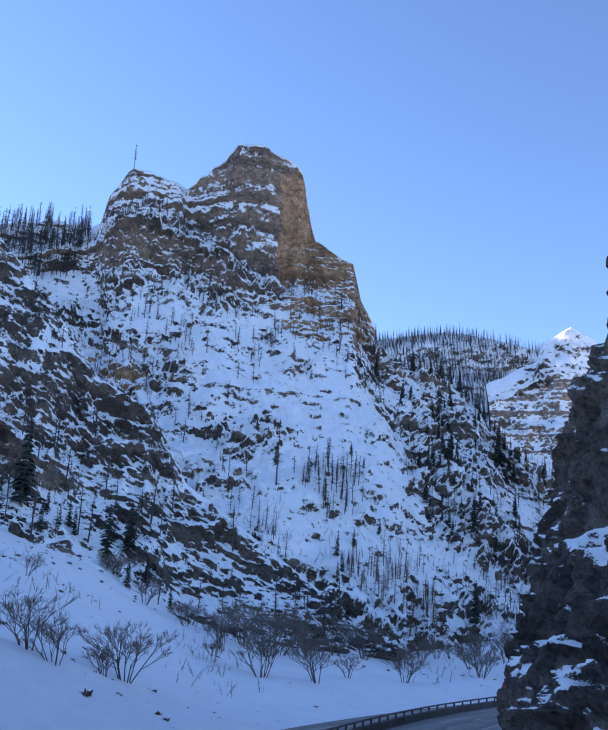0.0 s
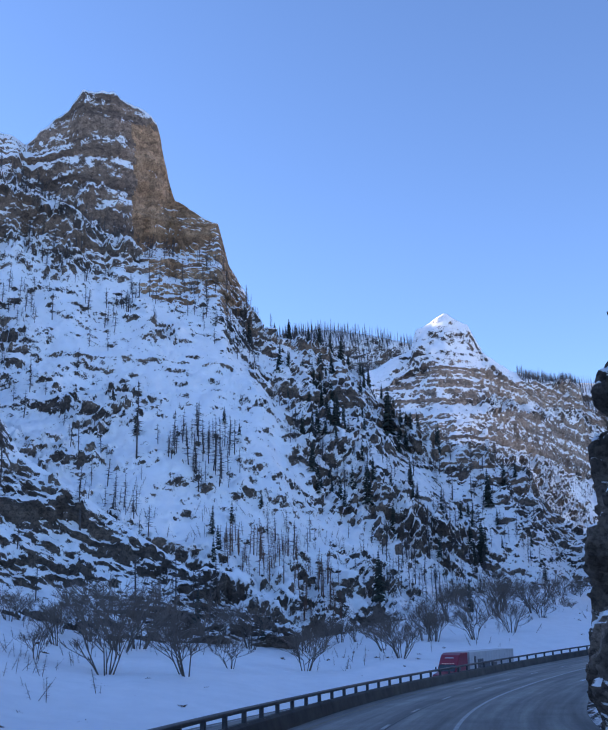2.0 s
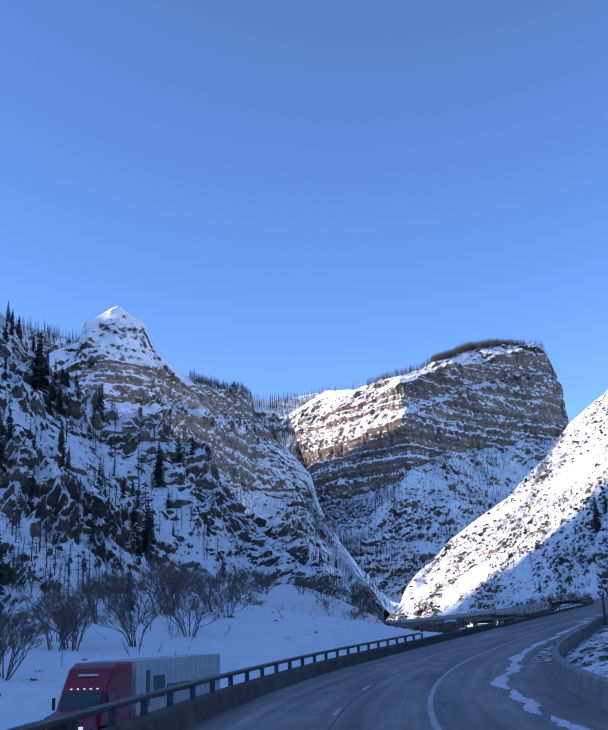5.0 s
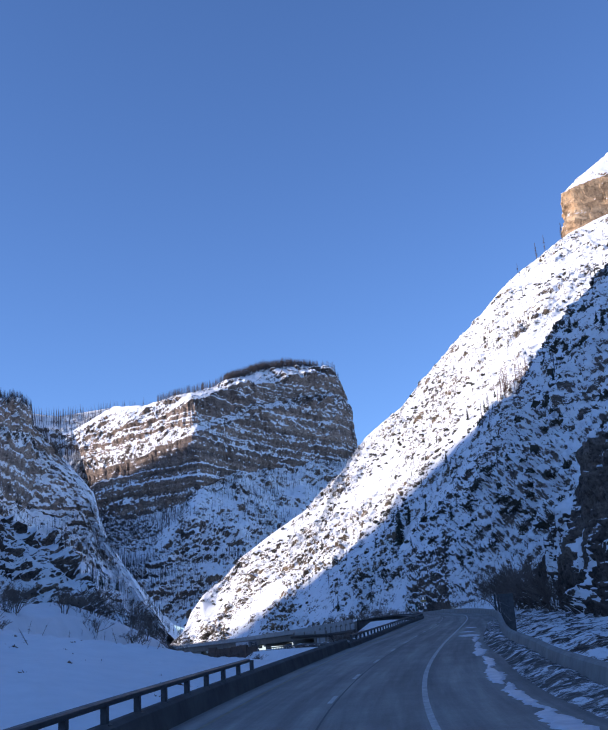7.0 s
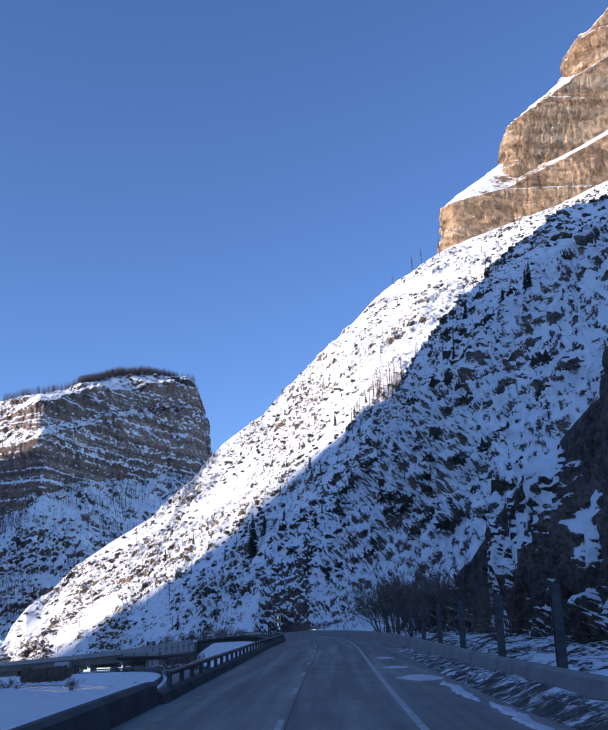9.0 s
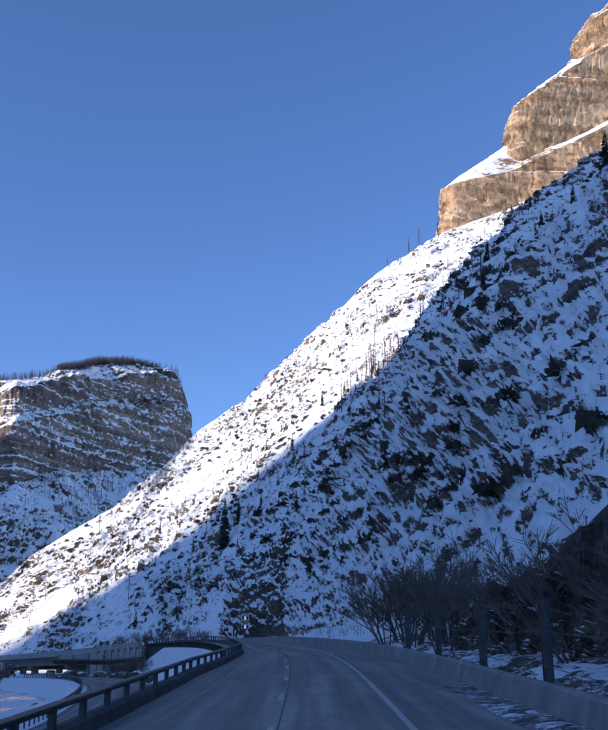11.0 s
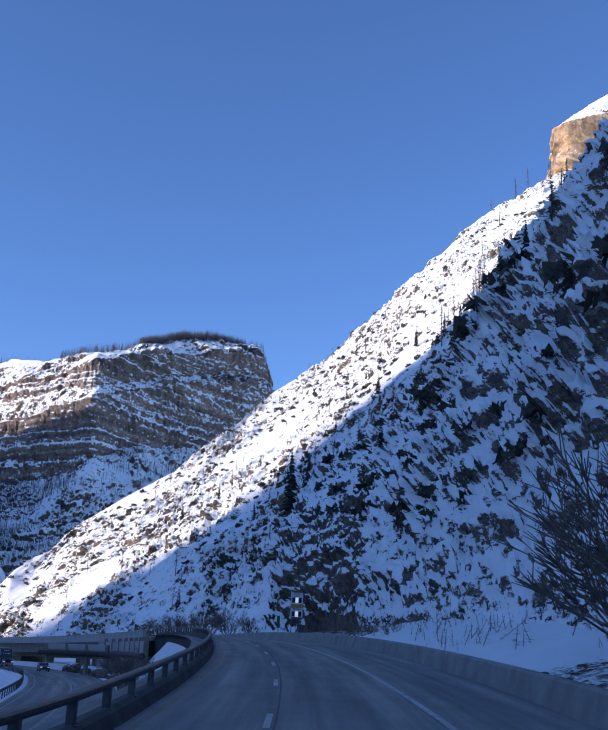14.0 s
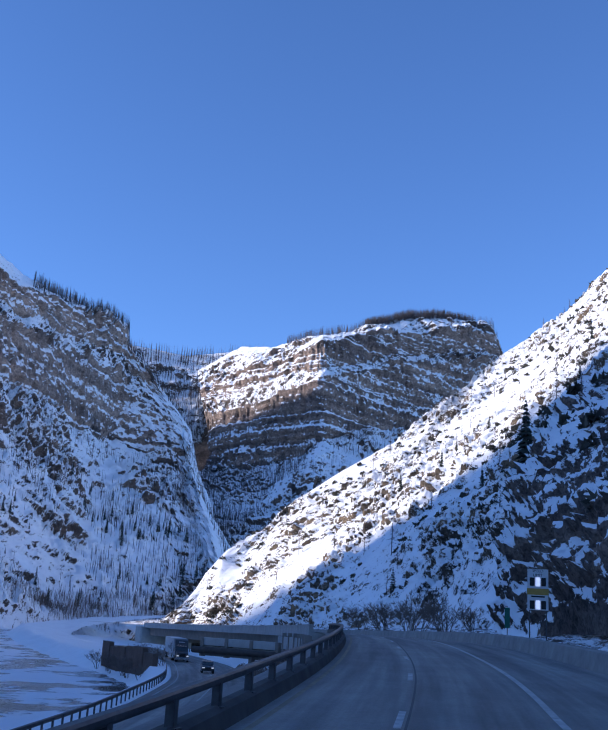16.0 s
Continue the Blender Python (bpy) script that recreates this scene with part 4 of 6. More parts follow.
def bank_sheet():
    """The snow from the highway's edge down over the lower road and the river, on to the foot of the mountains."""
    foot = smooth_line(BANK_TOP, ROAD_N, 1)
    inward = foot - beside_low(-7)
    inward[:, 2] = 0
    foot = foot + inward / np.linalg.norm(inward, axis=1)[:, None] * 7
    foot[:, 2] += 3.0
    edge = beside(-5.9, -0.9)
    edge[:, 2] -= np.interp(at_s, [560, 600, 920], [0, 4.6, 4.6])
    rows = [edge]
    for w in (0.25, 0.5, 0.75):
        r = edge + (beside_low(7.5, -0.2) - edge) * w
        r[:, 2] = edge[:, 2] + (beside_low(7.5, -0.2)[:, 2] - edge[:, 2]) * min(1, w * 1.25)
        rows.append(r)
    rows += [beside_low(7.5, -0.2), beside_low(3, -0.25), beside_low(-3, -0.25), beside_low(-7, -0.2)]
    last = rows[-1]
    n = 70
    for w in np.linspace(0, 1, n + 1)[1:]:
        rows.append(last + (foot - last) * w)
    g = np.stack(rows, 1)
    lift = np.concatenate([np.zeros(8), np.clip(np.linspace(0, 5, n), 0, 1)])
    k = fbm(g.reshape(-1, 3) * (1, 1, 0), 18, 4, 7).reshape(ROAD_N, -1) * 1.2 + fbm(g.reshape(-1, 3) * (1, 1, 0), 4, 3, 8).reshape(ROAD_N, -1) * 0.35
    g[..., 2] += k * lift
    flat = g.reshape(-1, 3)
    d = np.full(len(flat), 1e9)
    z = np.zeros(len(flat))
    for p in river_mid[::3]:
        e = np.hypot(flat[:, 0] - p[0], flat[:, 1] - p[1])
        z = np.where(e < d, p[2], z)
        d = np.minimum(d, e)
    lie = np.clip((d - 13) / 9, 0, 1)
    ok = np.tile(lift > 0.02, ROAD_N)
    flat[:, 2] = np.where(ok, np.where(lie < 1, (z - 1.5) * (1 - lie) + np.maximum(flat[:, 2], z + 0.3) * lie, flat[:, 2]), flat[:, 2])
    PLACES["snow_bank"] = flat.reshape(ROAD_N, -1, 3).copy()
    tagged(new("snow_bank", grid_mesh("snow_bank", flat, ROAD_N, g.shape[1], SNOW)), "smooth snow bank below the highway", "snow", kind="structure")


bank_sheet()
LOW_END = int(np.argmin(np.abs(at_s - 790)))
low_road = tagged(new("lower_road", grid_mesh("lower_road", np.stack([beside_low(-5.5), beside_low(0, 0.03), beside_low(5.5)], 1)[:LOW_END].reshape(-1, 3), LOW_END, 3, ASPHALT)), "dark asphalt road below the highway", "road", kind="structure")
lane_rows(low_road.data, (-5.5, 0, 5.5), 0, LOW_END)
for off in (-4.6, 0.0, 4.6):
    tagged(new("edge_line", grid_mesh("edge_line", np.stack([beside_low(off - 0.08, 0.05), beside_low(off + 0.08, 0.05)], 1)[:LOW_END].reshape(-1, 3), LOW_END, 2, LINE_WHITE)), "worn white line on the lower road", "road marking", kind="structure")


def river_sheet():
    way = np.gradient(river_mid, axis=0)
    way /= np.linalg.norm(way[:, :2], axis=1)[:, None]
    side = np.stack([way[:, 1], -way[:, 0], 0 * way[:, 0]], 1)
    rows = [river_mid + side * o for o in np.linspace(-23, 23, 24)]
    g = np.stack(rows, 1)
    ice = fbm(g.reshape(-1, 3) * (1, 1, 0), 9, 4, 77).reshape(200, -1)
    g[..., 2] += np.clip(ice, -0.05, 0.5) * 0.5
    tagged(new("river", grid_mesh("river", g.reshape(-1, 3), 200, 24, RIVER_ICE)), "half frozen river with snow covered ice and dark water", "river", kind="structure")


river_sheet()


# ---- road furniture ----
def part(name, bm, material, parent, label=""):
    me = bpy.data.meshes.new(name)
    bm.to_mesh(me)
    bm.free()
    me.materials.append(material)
    ob = new(name, me)
    ob.parent = parent
    return tagged(ob, label) if label else ob


def empty(name, place=(0, 0, 0), turn=0.0):
    ob = new(name)
    ob.empty_display_size = 0.3
    ob.matrix_world = Matrix.Translation(place) @ Matrix.Rotation(turn, 4, "Z")
    return ob


def box(bm, size, at=(0, 0, 0), turn=None, bevel=0.0):
    m = Matrix.Translation(at) @ (turn or Matrix.Identity(4)) @ Matrix.Diagonal((*size, 1))
    made = bmesh.ops.create_cube(bm, size=1, matrix=m)["verts"]
    if bevel:
        edges = list({e for v in made for e in v.link_edges})
        bmesh.ops.bevel(bm, geom=edges, offset=bevel, segments=2, affect="EDGES", profile=0.6)
    return bm


def rod(bm, a, b, r0, r1, sides=6, ends=True):
    a, b = Vector(a), Vector(b)
    d = b - a
    m = Matrix.Translation((a + b) / 2) @ d.to_track_quat("Z", "Y").to_matrix().to_4x4()
    bmesh.ops.create_cone(bm, cap_ends=ends, segments=sides, radius1=r0, radius2=max(r1, 0.001), depth=d.length, matrix=m)
    return bm


road_len = np.concatenate([[0], np.cumsum(np.linalg.norm(np.diff(road_mid, axis=0), axis=1))])


def on_road(s, off, up=0.0):
    """The place s metres along the highway, off metres right of the driving line, and the heading there."""
    p = np.array([np.interp(s, road_len, road_mid[:, k]) for k in range(3)])
    r = np.array([np.interp(s, road_len, road_right[:, k]) for k in range(3)])
    p = p + r * off
    return Vector((p[0], p[1], p[2] + up)), math.atan2(r[1], r[0])


PAINT = plain_mat("road_paint", (0.3, 0.3, 0.3), (0.68, 0.68, 0.66), 2.5, 0.7)
PAINT_WORN = plain_mat("worn_yellow_paint", (0.2, 0.18, 0.13), (0.36, 0.32, 0.22), 1.5, 0.7)
STEEL = plain_mat("dark_galvanised_steel", (0.06, 0.06, 0.065), (0.12, 0.12, 0.125), 3.0, 0.5, metal=0.6)
ICE = plain_mat("packed_ice", (0.5, 0.53, 0.58), (0.8, 0.82, 0.86), 1.2, 0.45, bump=0.02)
SEAL = plain_mat("tar_seal", (0.05, 0.05, 0.052), (0.09, 0.09, 0.092), 1.5, 0.6)
LINE_END = 380
LINE_IN = np.interp(run_of, [0, 275, 300, 345, 397, 434, 455, 470, 492, 506, 545, 600], [0.37, 0.45, 0.38, 0.2, -0.13, -0.45, -0.7, -0.45, -0.13, 0.1, -0.1, 0])
ribbon("edge_line", [(2.47, 0.036), (2.67, 0.036)], PAINT, 0, LINE_END, drawn=LINE_IN, label="white painted edge line", category="road marking")
LEFT_IN = np.interp(run_of, [0, 380, 430, 470, 480, 500, 560], [0, -0.2, -0.5, -0.8, -1.0, -0.7, -0.6])
ribbon("edge_line", [(-4.58, 0.022), (-4.44, 0.022)], PAINT_WORN, 0, LINE_END, drawn=LEFT_IN, label="worn yellow painted edge line", category="road marking")
ribbon("road_seam", [(-0.92, 0.038), (-0.86, 0.038)], SEAL, 0, LINE_END, label="dark tar seam along the lanes", category="road marking")


def lane_dashes():
    mark = bpy.data.objects["road"]
    bm = box(bmesh.new(), (0.16, 3.0, 0.012), (0, 0, 0.006))
    me = bpy.data.meshes.new("lane_dash")
    bm.to_mesh(me)
    bm.free()
    me.materials.append(PAINT)
    s = 4.0
    while s < road_len[-1] - 60:
        at, turn = on_road(s, -1.07, 0.03)
        ahead, _ = on_road(s + 1.5, -1.07, 0.03)
        back, _ = on_road(s - 1.5, -1.07, 0.03)
        ob = new("lane_dash", me)
        ob.parent = mark
        ob.matrix_world = Matrix.Translation(at) @ Matrix.Rotation(turn, 4, "Z") @ Matrix.Rotation(math.asin((ahead.z - back.z) / 3), 4, "X")
        s += 12.2


lane_dashes()


def guard_rail(first, last, off=-5.68, base=0.7, gap=3.2, drawn=None):
    """A steel rail on posts that stands on the concrete parapet."""
    line = (lambda s: off) if drawn is None else (lambda s: off - float(np.interp(s, run_of, drawn)))
    at, _ = on_road(first, line(first), base)
    thing = empty("guard_rail", at)
    tagged(thing, "dark steel rail on posts along a concrete parapet", "guard rail", group="guard rails")
    bm = bmesh.new()
    ring = None
    for s in np.arange(first, last + 0.1, 2.0):
        p, turn = on_road(s, line(s), base + 0.47)
        side = Vector((math.cos(turn), math.sin(turn), 0))
        now = [bm.verts.new(p - at + side * a + Vector((0, 0, b))) for a, b in ((-0.09, -0.07), (0.06, -0.07), (0.09, -0.02), (0.09, 0.05), (0.05, 0.09), (-0.09, 0.09))]
        if ring:
            for k in range(6):
                bm.faces.new((ring[k], now[k], now[(k + 1) % 6], ring[(k + 1) % 6]))
        else:
            bm.faces.new(now[::-1])
        ring = now
    bm.faces.new(ring)
    part("rail", bm, STEEL, thing)
    bm = box(bmesh.new(), (0.16, 0.24, 0.52), (0, 0, 0.22), bevel=0.02)
    box(bm, (0.3, 0.34, 0.03), (0, 0, 0.0))
    me = bpy.data.meshes.new("post")
    bm.to_mesh(me)
    bm.free()
    me.materials.append(STEEL)
    for s in np.arange(first + 0.4, last, gap):
        p, turn = on_road(s, line(s), base - 0.02)
        ob = new("post", me)
        ob.parent = thing
        ob.matrix_local = Matrix.Translation(p - at) @ Matrix.Rotation(turn, 4, "Z")
    return thing


guard_rail(60, 307)
guard_rail(344, 586, -5.45, 0.38, drawn=LEFT_OUT)


# ---- trees and shrubs ----
BARK = plain_mat("grey_brown_bark", (0.09, 0.072, 0.06), (0.19, 0.155, 0.13), 2.0, 0.9)
BURNT = plain_mat("burnt_grey_wood", (0.045, 0.04, 0.04), (0.14, 0.12, 0.115), 0.6, 0.9)
TWIG = plain_mat("bare_twigs", (0.13, 0.1, 0.083), (0.25, 0.195, 0.16), 1.0, 0.9)
RUSTY = plain_mat("dry_rusty_twigs", (0.12, 0.07, 0.05), (0.2, 0.12, 0.085), 1.0, 0.9)


def needles(name, low, high):
    m, n, l, b = nodes_of(name)
    geo = n.new("ShaderNodeNewGeometry")
    r = ramp_node(n, l, geo.outputs["Random Per Island"], [(0.0, low), (1.0, high)])
    l.new(r.outputs[0], b.inputs["Base Color"])
    b.inputs["Roughness"].default_value = 0.8
    return m


NEEDLE = needles("dark_fir_needles", (0.012, 0.018, 0.014), (0.04, 0.055, 0.036))
SCRUB = needles("dark_scrub_leaves", (0.03, 0.03, 0.022), (0.09, 0.08, 0.055))


def fir_shape(rng, levels, each, trunk=True):
    """A conifer one metre high: drooping boughs in uneven whorls. Returns trunk and bough triangles."""
    v, f = [], []
    for k in range(levels):
        h = 0.1 + 0.88 * (k / (levels - 1)) ** 0.92
        reach = (0.19 * (1 - h) ** 0.85 + 0.012)
        turn = rng.uniform(0, 6.3)
        for j in range(each):
            if rng.random() < 0.12:
                continue
            a = turn + j * 6.283 / each + rng.uniform(-0.3, 0.3)
            r = reach * rng.uniform(0.6, 1.2)
            wide = r * rng.uniform(0.28, 0.45) + 0.006
            z0, z1 = h + 0.012, h - r * rng.uniform(0.25, 0.6)
            c, s = math.cos(a), math.sin(a)
            i = len(v)
            v += [(0, 0, z0), (c * r * 0.55 - s * wide, s * r * 0.55 + c * wide, (z0 + z1) / 2 - 0.012), (c * r, s * r, z1), (c * r * 0.55 + s * wide, s * r * 0.55 - c * wide, (z0 + z1) / 2 - 0.012), (c * r * 0.5, s * r * 0.5, (z0 + z1) / 2 + 0.018)]
            f += [(i, i + 1, i + 4), (i + 1, i + 2, i + 4), (i + 2, i + 3, i + 4), (i + 3, i, i + 4)]
    return np.array(v), np.array(f)


def pole_shape(rng, base=0.011, sides=5, top=1.0, bend=0.015):
    v, f = [], []
    rings = [(0.0, base), (0.35, base * 0.8), (0.7, base * 0.5), (top, base * 0.12)]
    for z, r in rings:
        dx, dy = rng.uniform(-bend, bend) * z, rng.uniform(-bend, bend) * z
        for k in range(sides):
            a = k * 6.283 / sides
            v.append((dx + r * math.cos(a), dy + r * math.sin(a), z))
    for q in range(len(rings) - 1):
        for k in range(sides):
            a, b = q * sides + k, q * sides + (k + 1) % sides
            f += [(a, b, b + sides), (a, b + sides, a + sides)]
    return np.array(v), np.array(f)


def snag_shape(rng, boughs=12, sides=4):
    """A burnt conifer one metre high: a bare pole with short broken boughs."""
    v, f = pole_shape(rng, rng.uniform(0.009, 0.014), sides)
    v, f = [tuple(q) for q in v], [tuple(q) for q in f]
    for k in range(boughs):
        h = rng.uniform(0.25, 0.97)
        a, r = rng.uniform(0, 6.283), rng.uniform(0.03, 0.1) * (1.25 - h)
        c, s, t = math.cos(a), math.sin(a), 0.005
        i = len(v)
        v += [(-s * t, c * t, h), (s * t, -c * t, h), (c * r, s * r, h - r * rng.uniform(-0.2, 0.6)), (0, 0, h + 0.012)]
        f += [(i, i + 1, i + 2), (i, i + 2, i + 3), (i + 1, i + 3, i + 2)]
    return np.array(v), np.array(f)


def clump_shape(rng, leaves=34):
    v, f = [], []
    for k in range(leaves):
        d = rng.normal(size=3)
        d /= np.linalg.norm(d)
        d[2] = abs(d[2]) * 0.9
        p = d * rng.uniform(0.3, 0.55) * (1.15, 1.15, 0.95)
        a, b = rng.normal(size=3) * 0.2, rng.normal(size=3) * 0.2
        i = len(v)
        v += [p - a, p + a * 0.5 + b, p + a - b * 0.4]
        f += [(i, i + 1, i + 2)]
    return np.array(v), np.array(f)


def tri_mesh(name, verts, tris, material):
    me = bpy.data.meshes.new(name)
    me.vertices.add(len(verts))
    me.vertices.foreach_set("co", verts.astype(np.float32).ravel())
    me.loops.add(tris.size)
    me.loops.foreach_set("vertex_index", tris.ravel().astype(np.int32))
    me.polygons.add(len(tris))
    me.polygons.foreach_set("loop_start", np.arange(0, tris.size, 3, dtype=np.int32))
    me.update(calc_edges=True)
    me.materials.append(material)
    return me


def planted(shapes, spots, heights, rng, lean=0.05):
    """Copies of the shapes at the spots, joined: vertices and triangles."""
    vs, fs, n = [], [], 0
    for p, h in zip(spots, heights):
        v, f = shapes[rng.integers(len(shapes))]
        a = rng.uniform(0, 6.283)
        c, s = math.cos(a), math.sin(a)
        w = rng.uniform(0.85, 1.2)
        q = np.column_stack([(v[:, 0] * c - v[:, 1] * s) * w, (v[:, 0] * s + v[:, 1] * c) * w, v[:, 2]]) * h
        q[:, 0] += q[:, 2] * rng.normal(0, lean)
        q[:, 1] += q[:, 2] * rng.normal(0, lean)
        vs.append(q + p)
        fs.append(f + n)
        n += len(v)
    return np.concatenate(vs), np.concatenate(fs)


def spots_on(surface, n, rng, u=(0.0, 1.0), v=(0.0, 1.0), least=0.35, clump=0.0, size=40.0, seed=0):
    """n places on a mountainside, where it isn't too steep to take root."""
    g = PLACES[surface]
    nu, nv = g.shape[:2]
    du = np.gradient(g, axis=0)
    dv = np.gradient(g, axis=1)
    nor = np.cross(du, dv)
    up = np.abs(nor[..., 2]) / np.maximum(np.linalg.norm(nor, axis=-1), 1e-9)
    area = np.linalg.norm(nor, axis=-1)
    w = area * (up > least)
    iu, iv = np.linspace(0, 1, nu)[:, None], np.linspace(0, 1, nv)[None]
    w = w * (iu >= u[0]) * (iu <= u[1]) * (iv >= v[0]) * (iv <= v[1])
    if clump:
        k = fbm(g.reshape(-1, 3), size, 2, seed + 300).reshape(nu, nv)
        w = w * np.clip(k * clump + 0.3, 0, 2)
    w = w.ravel() / w.sum()
    idx = rng.choice(nu * nv, n, p=w)
    p = g.reshape(-1, 3)[idx]
    return p + rng.normal(0, 0.4, (n, 3)) * (1, 1, 0) - (0, 0, 0.3)


def stand_of(name, surface_spots, shapes, heights, material, rng, label, category="tree", lean=0.03):
    v, f = planted(shapes, surface_spots, heights, rng, lean)
    return tagged(new(name, tri_mesh(name, v, f, material)), label, category, kind="stuff")


wood = np.random.default_rng(5)
FIRS = [fir_shape(wood, 17, 6) for _ in range(6)]


def wider(shape, trunk, boughs):
    """The shape with its pole (its first 16 vertices) and its boughs spread apart by two factors."""
    v, f = shape
    v = v.copy()
    v[:16, :2] *= trunk
    v[16:, :2] *= boughs
    return v, f


SNAGS = [wider(snag_shape(wood, 34), 1.5, 2.8) for _ in range(8)]
FARSNAGS = [(v * (2.0, 2.0, 1), f) for v, f in (snag_shape(wood, 8, 3) for _ in range(6))]
CLUMPS = [clump_shape(wood) for _ in range(6)]


def near(surface, at, n, spread, rng):
    g = PLACES[surface].reshape(-1, 3)
    d = np.hypot(g[:, 0] - at[0], g[:, 1] - at[1])
    pick = np.where(d < spread)[0]
    return g[rng.choice(pick, n)] - (0, 0, 0.3)


def forest(where, n, low, high, shapes, material, name, label, u=(0, 1), v=(0, 1), least=0.35, clump=0.0, size=60.0, category="tree"):
    s = spots_on(where, n, wood, u, v, least, clump, size, n)
    return stand_of(name, s, shapes, wood.uniform(low, high, n), material, wood, label, category)


forest("tower_mountain", 1150, 4, 9, SNAGS, BURNT, "burnt_trees", "bare burnt conifers scattered over a snowy mountainside", v=(0.06, 0.9), clump=4.0, size=45)
forest("tower_mountain", 900, 8, 14, SNAGS, BURNT, "burnt_trees", "bare burnt conifers along a snowy ridge", u=(0.0, 0.27), v=(0.7, 1.0), least=0.1)
forest("tower_mountain", 105, 4, 10, FIRS, NEEDLE, "fir_trees", "dark green firs among snowy rocks", u=(0.56, 0.88), v=(0.25, 0.97), clump=2.0, size=50)
forest("tower_mountain", 26, 3.5, 8, FIRS, NEEDLE, "fir_trees", "small dark firs on the lower snow slope", v=(0.02, 0.35), u=(0.3, 1.0), clump=1.5)
forest("rock_spur", 130, 6, 13, SNAGS, BURNT, "burnt_trees", "bare burnt conifers on a rocky spur", v=(0.0, 0.9))
forest("rock_spur", 60, 4, 8, FIRS, NEEDLE, "fir_trees", "dark firs at the foot of a rocky spur", v=(0.0, 0.35))
forest("burnt_ridge", 14000, 12, 20, FARSNAGS, BURNT, "burnt_forest", "dense burnt forest on a distant ridge", u=(0.3, 1), v=(0.6, 1.0))
forest("forested_saddle", 2200, 12, 20, FARSNAGS, BURNT, "burnt_forest", "burnt trees in a steep snowy gully", v=(0.0, 0.5), least=0.1)
forest("forested_saddle", 5000, 14, 22, FARSNAGS, BURNT, "burnt_forest", "dense dark forest on a distant saddle", v=(0.4, 1.0))
forest("dome_mountain", 3000, 5, 10, FARSNAGS, BURNT, "burnt_forest", "burnt trees over banded cliffs", v=(0.05, 0.6), clump=1.5)
forest("dome_mountain", 800, 7, 13, FARSNAGS, BURNT, "burnt_forest", "burnt trees along the rim of a cliff", u=(0.3, 0.62), v=(0.9, 1.0), least=0.15)
forest("dome_mountain_back", 900, 6, 12, FARSNAGS, BURNT, "burnt_forest", "burnt trees on the steep side of a gully", u=(0.6, 1.0), v=(0.0, 0.7), least=0.1)
forest("dome_mountain", 130, 4, 13, FIRS, NEEDLE, "fir_trees", "dark firs at the foot of a mountain", v=(0.02, 0.4), clump=2.0, u=(0.3, 1))
forest("mesa", 2200, 8, 15, FARSNAGS, BURNT, "burnt_forest", "dense trees on the domed top of a mesa", v=(0.955, 1.0), u=(0.56, 0.86), least=0.0, clump=1.2, size=150)
forest("mesa", 900, 8, 16, FARSNAGS, BURNT, "burnt_forest", "bare trees along the rim of a mesa", v=(0.975, 1.0), u=(0.3, 0.95), least=0.0)
forest("mesa", 4200, 8, 14, FARSNAGS, BURNT, "burnt_forest", "burnt trees below the cliffs of a mesa", v=(0.05, 0.75), clump=1.5)
forest("sunlit_slope", 3000, 0.7, 2.2, CLUMPS, SCRUB, "scrub", "low dark scrub on a snowy slope", v=(0.08, 0.97), clump=1.0, category="shrub")
forest("sunlit_slope", 150, 4, 9, SNAGS, BURNT, "burnt_trees", "bare burnt conifers on a snowy slope", v=(0.03, 0.95))
forest("sunlit_slope", 60, 3, 7, FIRS, NEEDLE, "fir_trees", "dark firs on a shaded snowy slope", v=(0.02, 0.4), u=(0.2, 0.8))
forest("mesa", 700, 9, 15, FARSNAGS, BURNT, "burnt_forest", "burnt trees in a steep gully", v=(0.05, 0.7), u=(0.0, 0.3), least=0.1)
forest("shaded_spur", 1500, 0.7, 2.4, CLUMPS, SCRUB, "scrub", "low dark scrub among shaded snowy rocks", v=(0.04, 0.98), clump=1.0, size=18, category="shrub")
forest("shaded_spur", 70, 2.5, 6, FIRS, NEEDLE, "fir_trees", "small dark firs among shaded snowy rocks", v=(0.05, 1.0), least=0.2)
forest("shaded_spur", 60, 3, 7, SNAGS, BURNT, "burnt_trees", "bare burnt conifers on a shaded spur", v=(0.05, 0.9))
brush = spots_on("dome_mountain", 2600, wood, (0.2, 0.95), (0.0, 0.1), 0.1, 1.5, 40, 79)
stand_of("valley_brush", brush + (0, 0, 1.0), SNAGS, wood.uniform(2.5, 6, 2600), TWIG, wood, "grey brown brush along the foot of a mountain", "shrub", 0.15)
brush = spots_on("tower_mountain", 420, wood, (0.3, 1.0), (0.03, 0.2), 0.1, 2.5, 22, 83)
stand_of("slope_brush", brush, SNAGS, wood.uniform(1.8, 4.2, 420), TWIG, wood, "grey brown brush on the lower snow slope", "shrub", 0.3)
brush = spots_on("snow_bank", 700, wood, (0.07, 0.5), (0.3, 0.97), 0.2, 3.0, 16, 84)
stand_of("bank_brush", brush, SNAGS, wood.uniform(0.9, 2.6, 700), TWIG, wood, "low bare twigs standing in the snow bank", "shrub", 0.45)
tufts = spots_on("snow_bank", 900, wood, (0.06, 0.75), (0.12, 0.97), 0.2, 2.0, 30, 77)
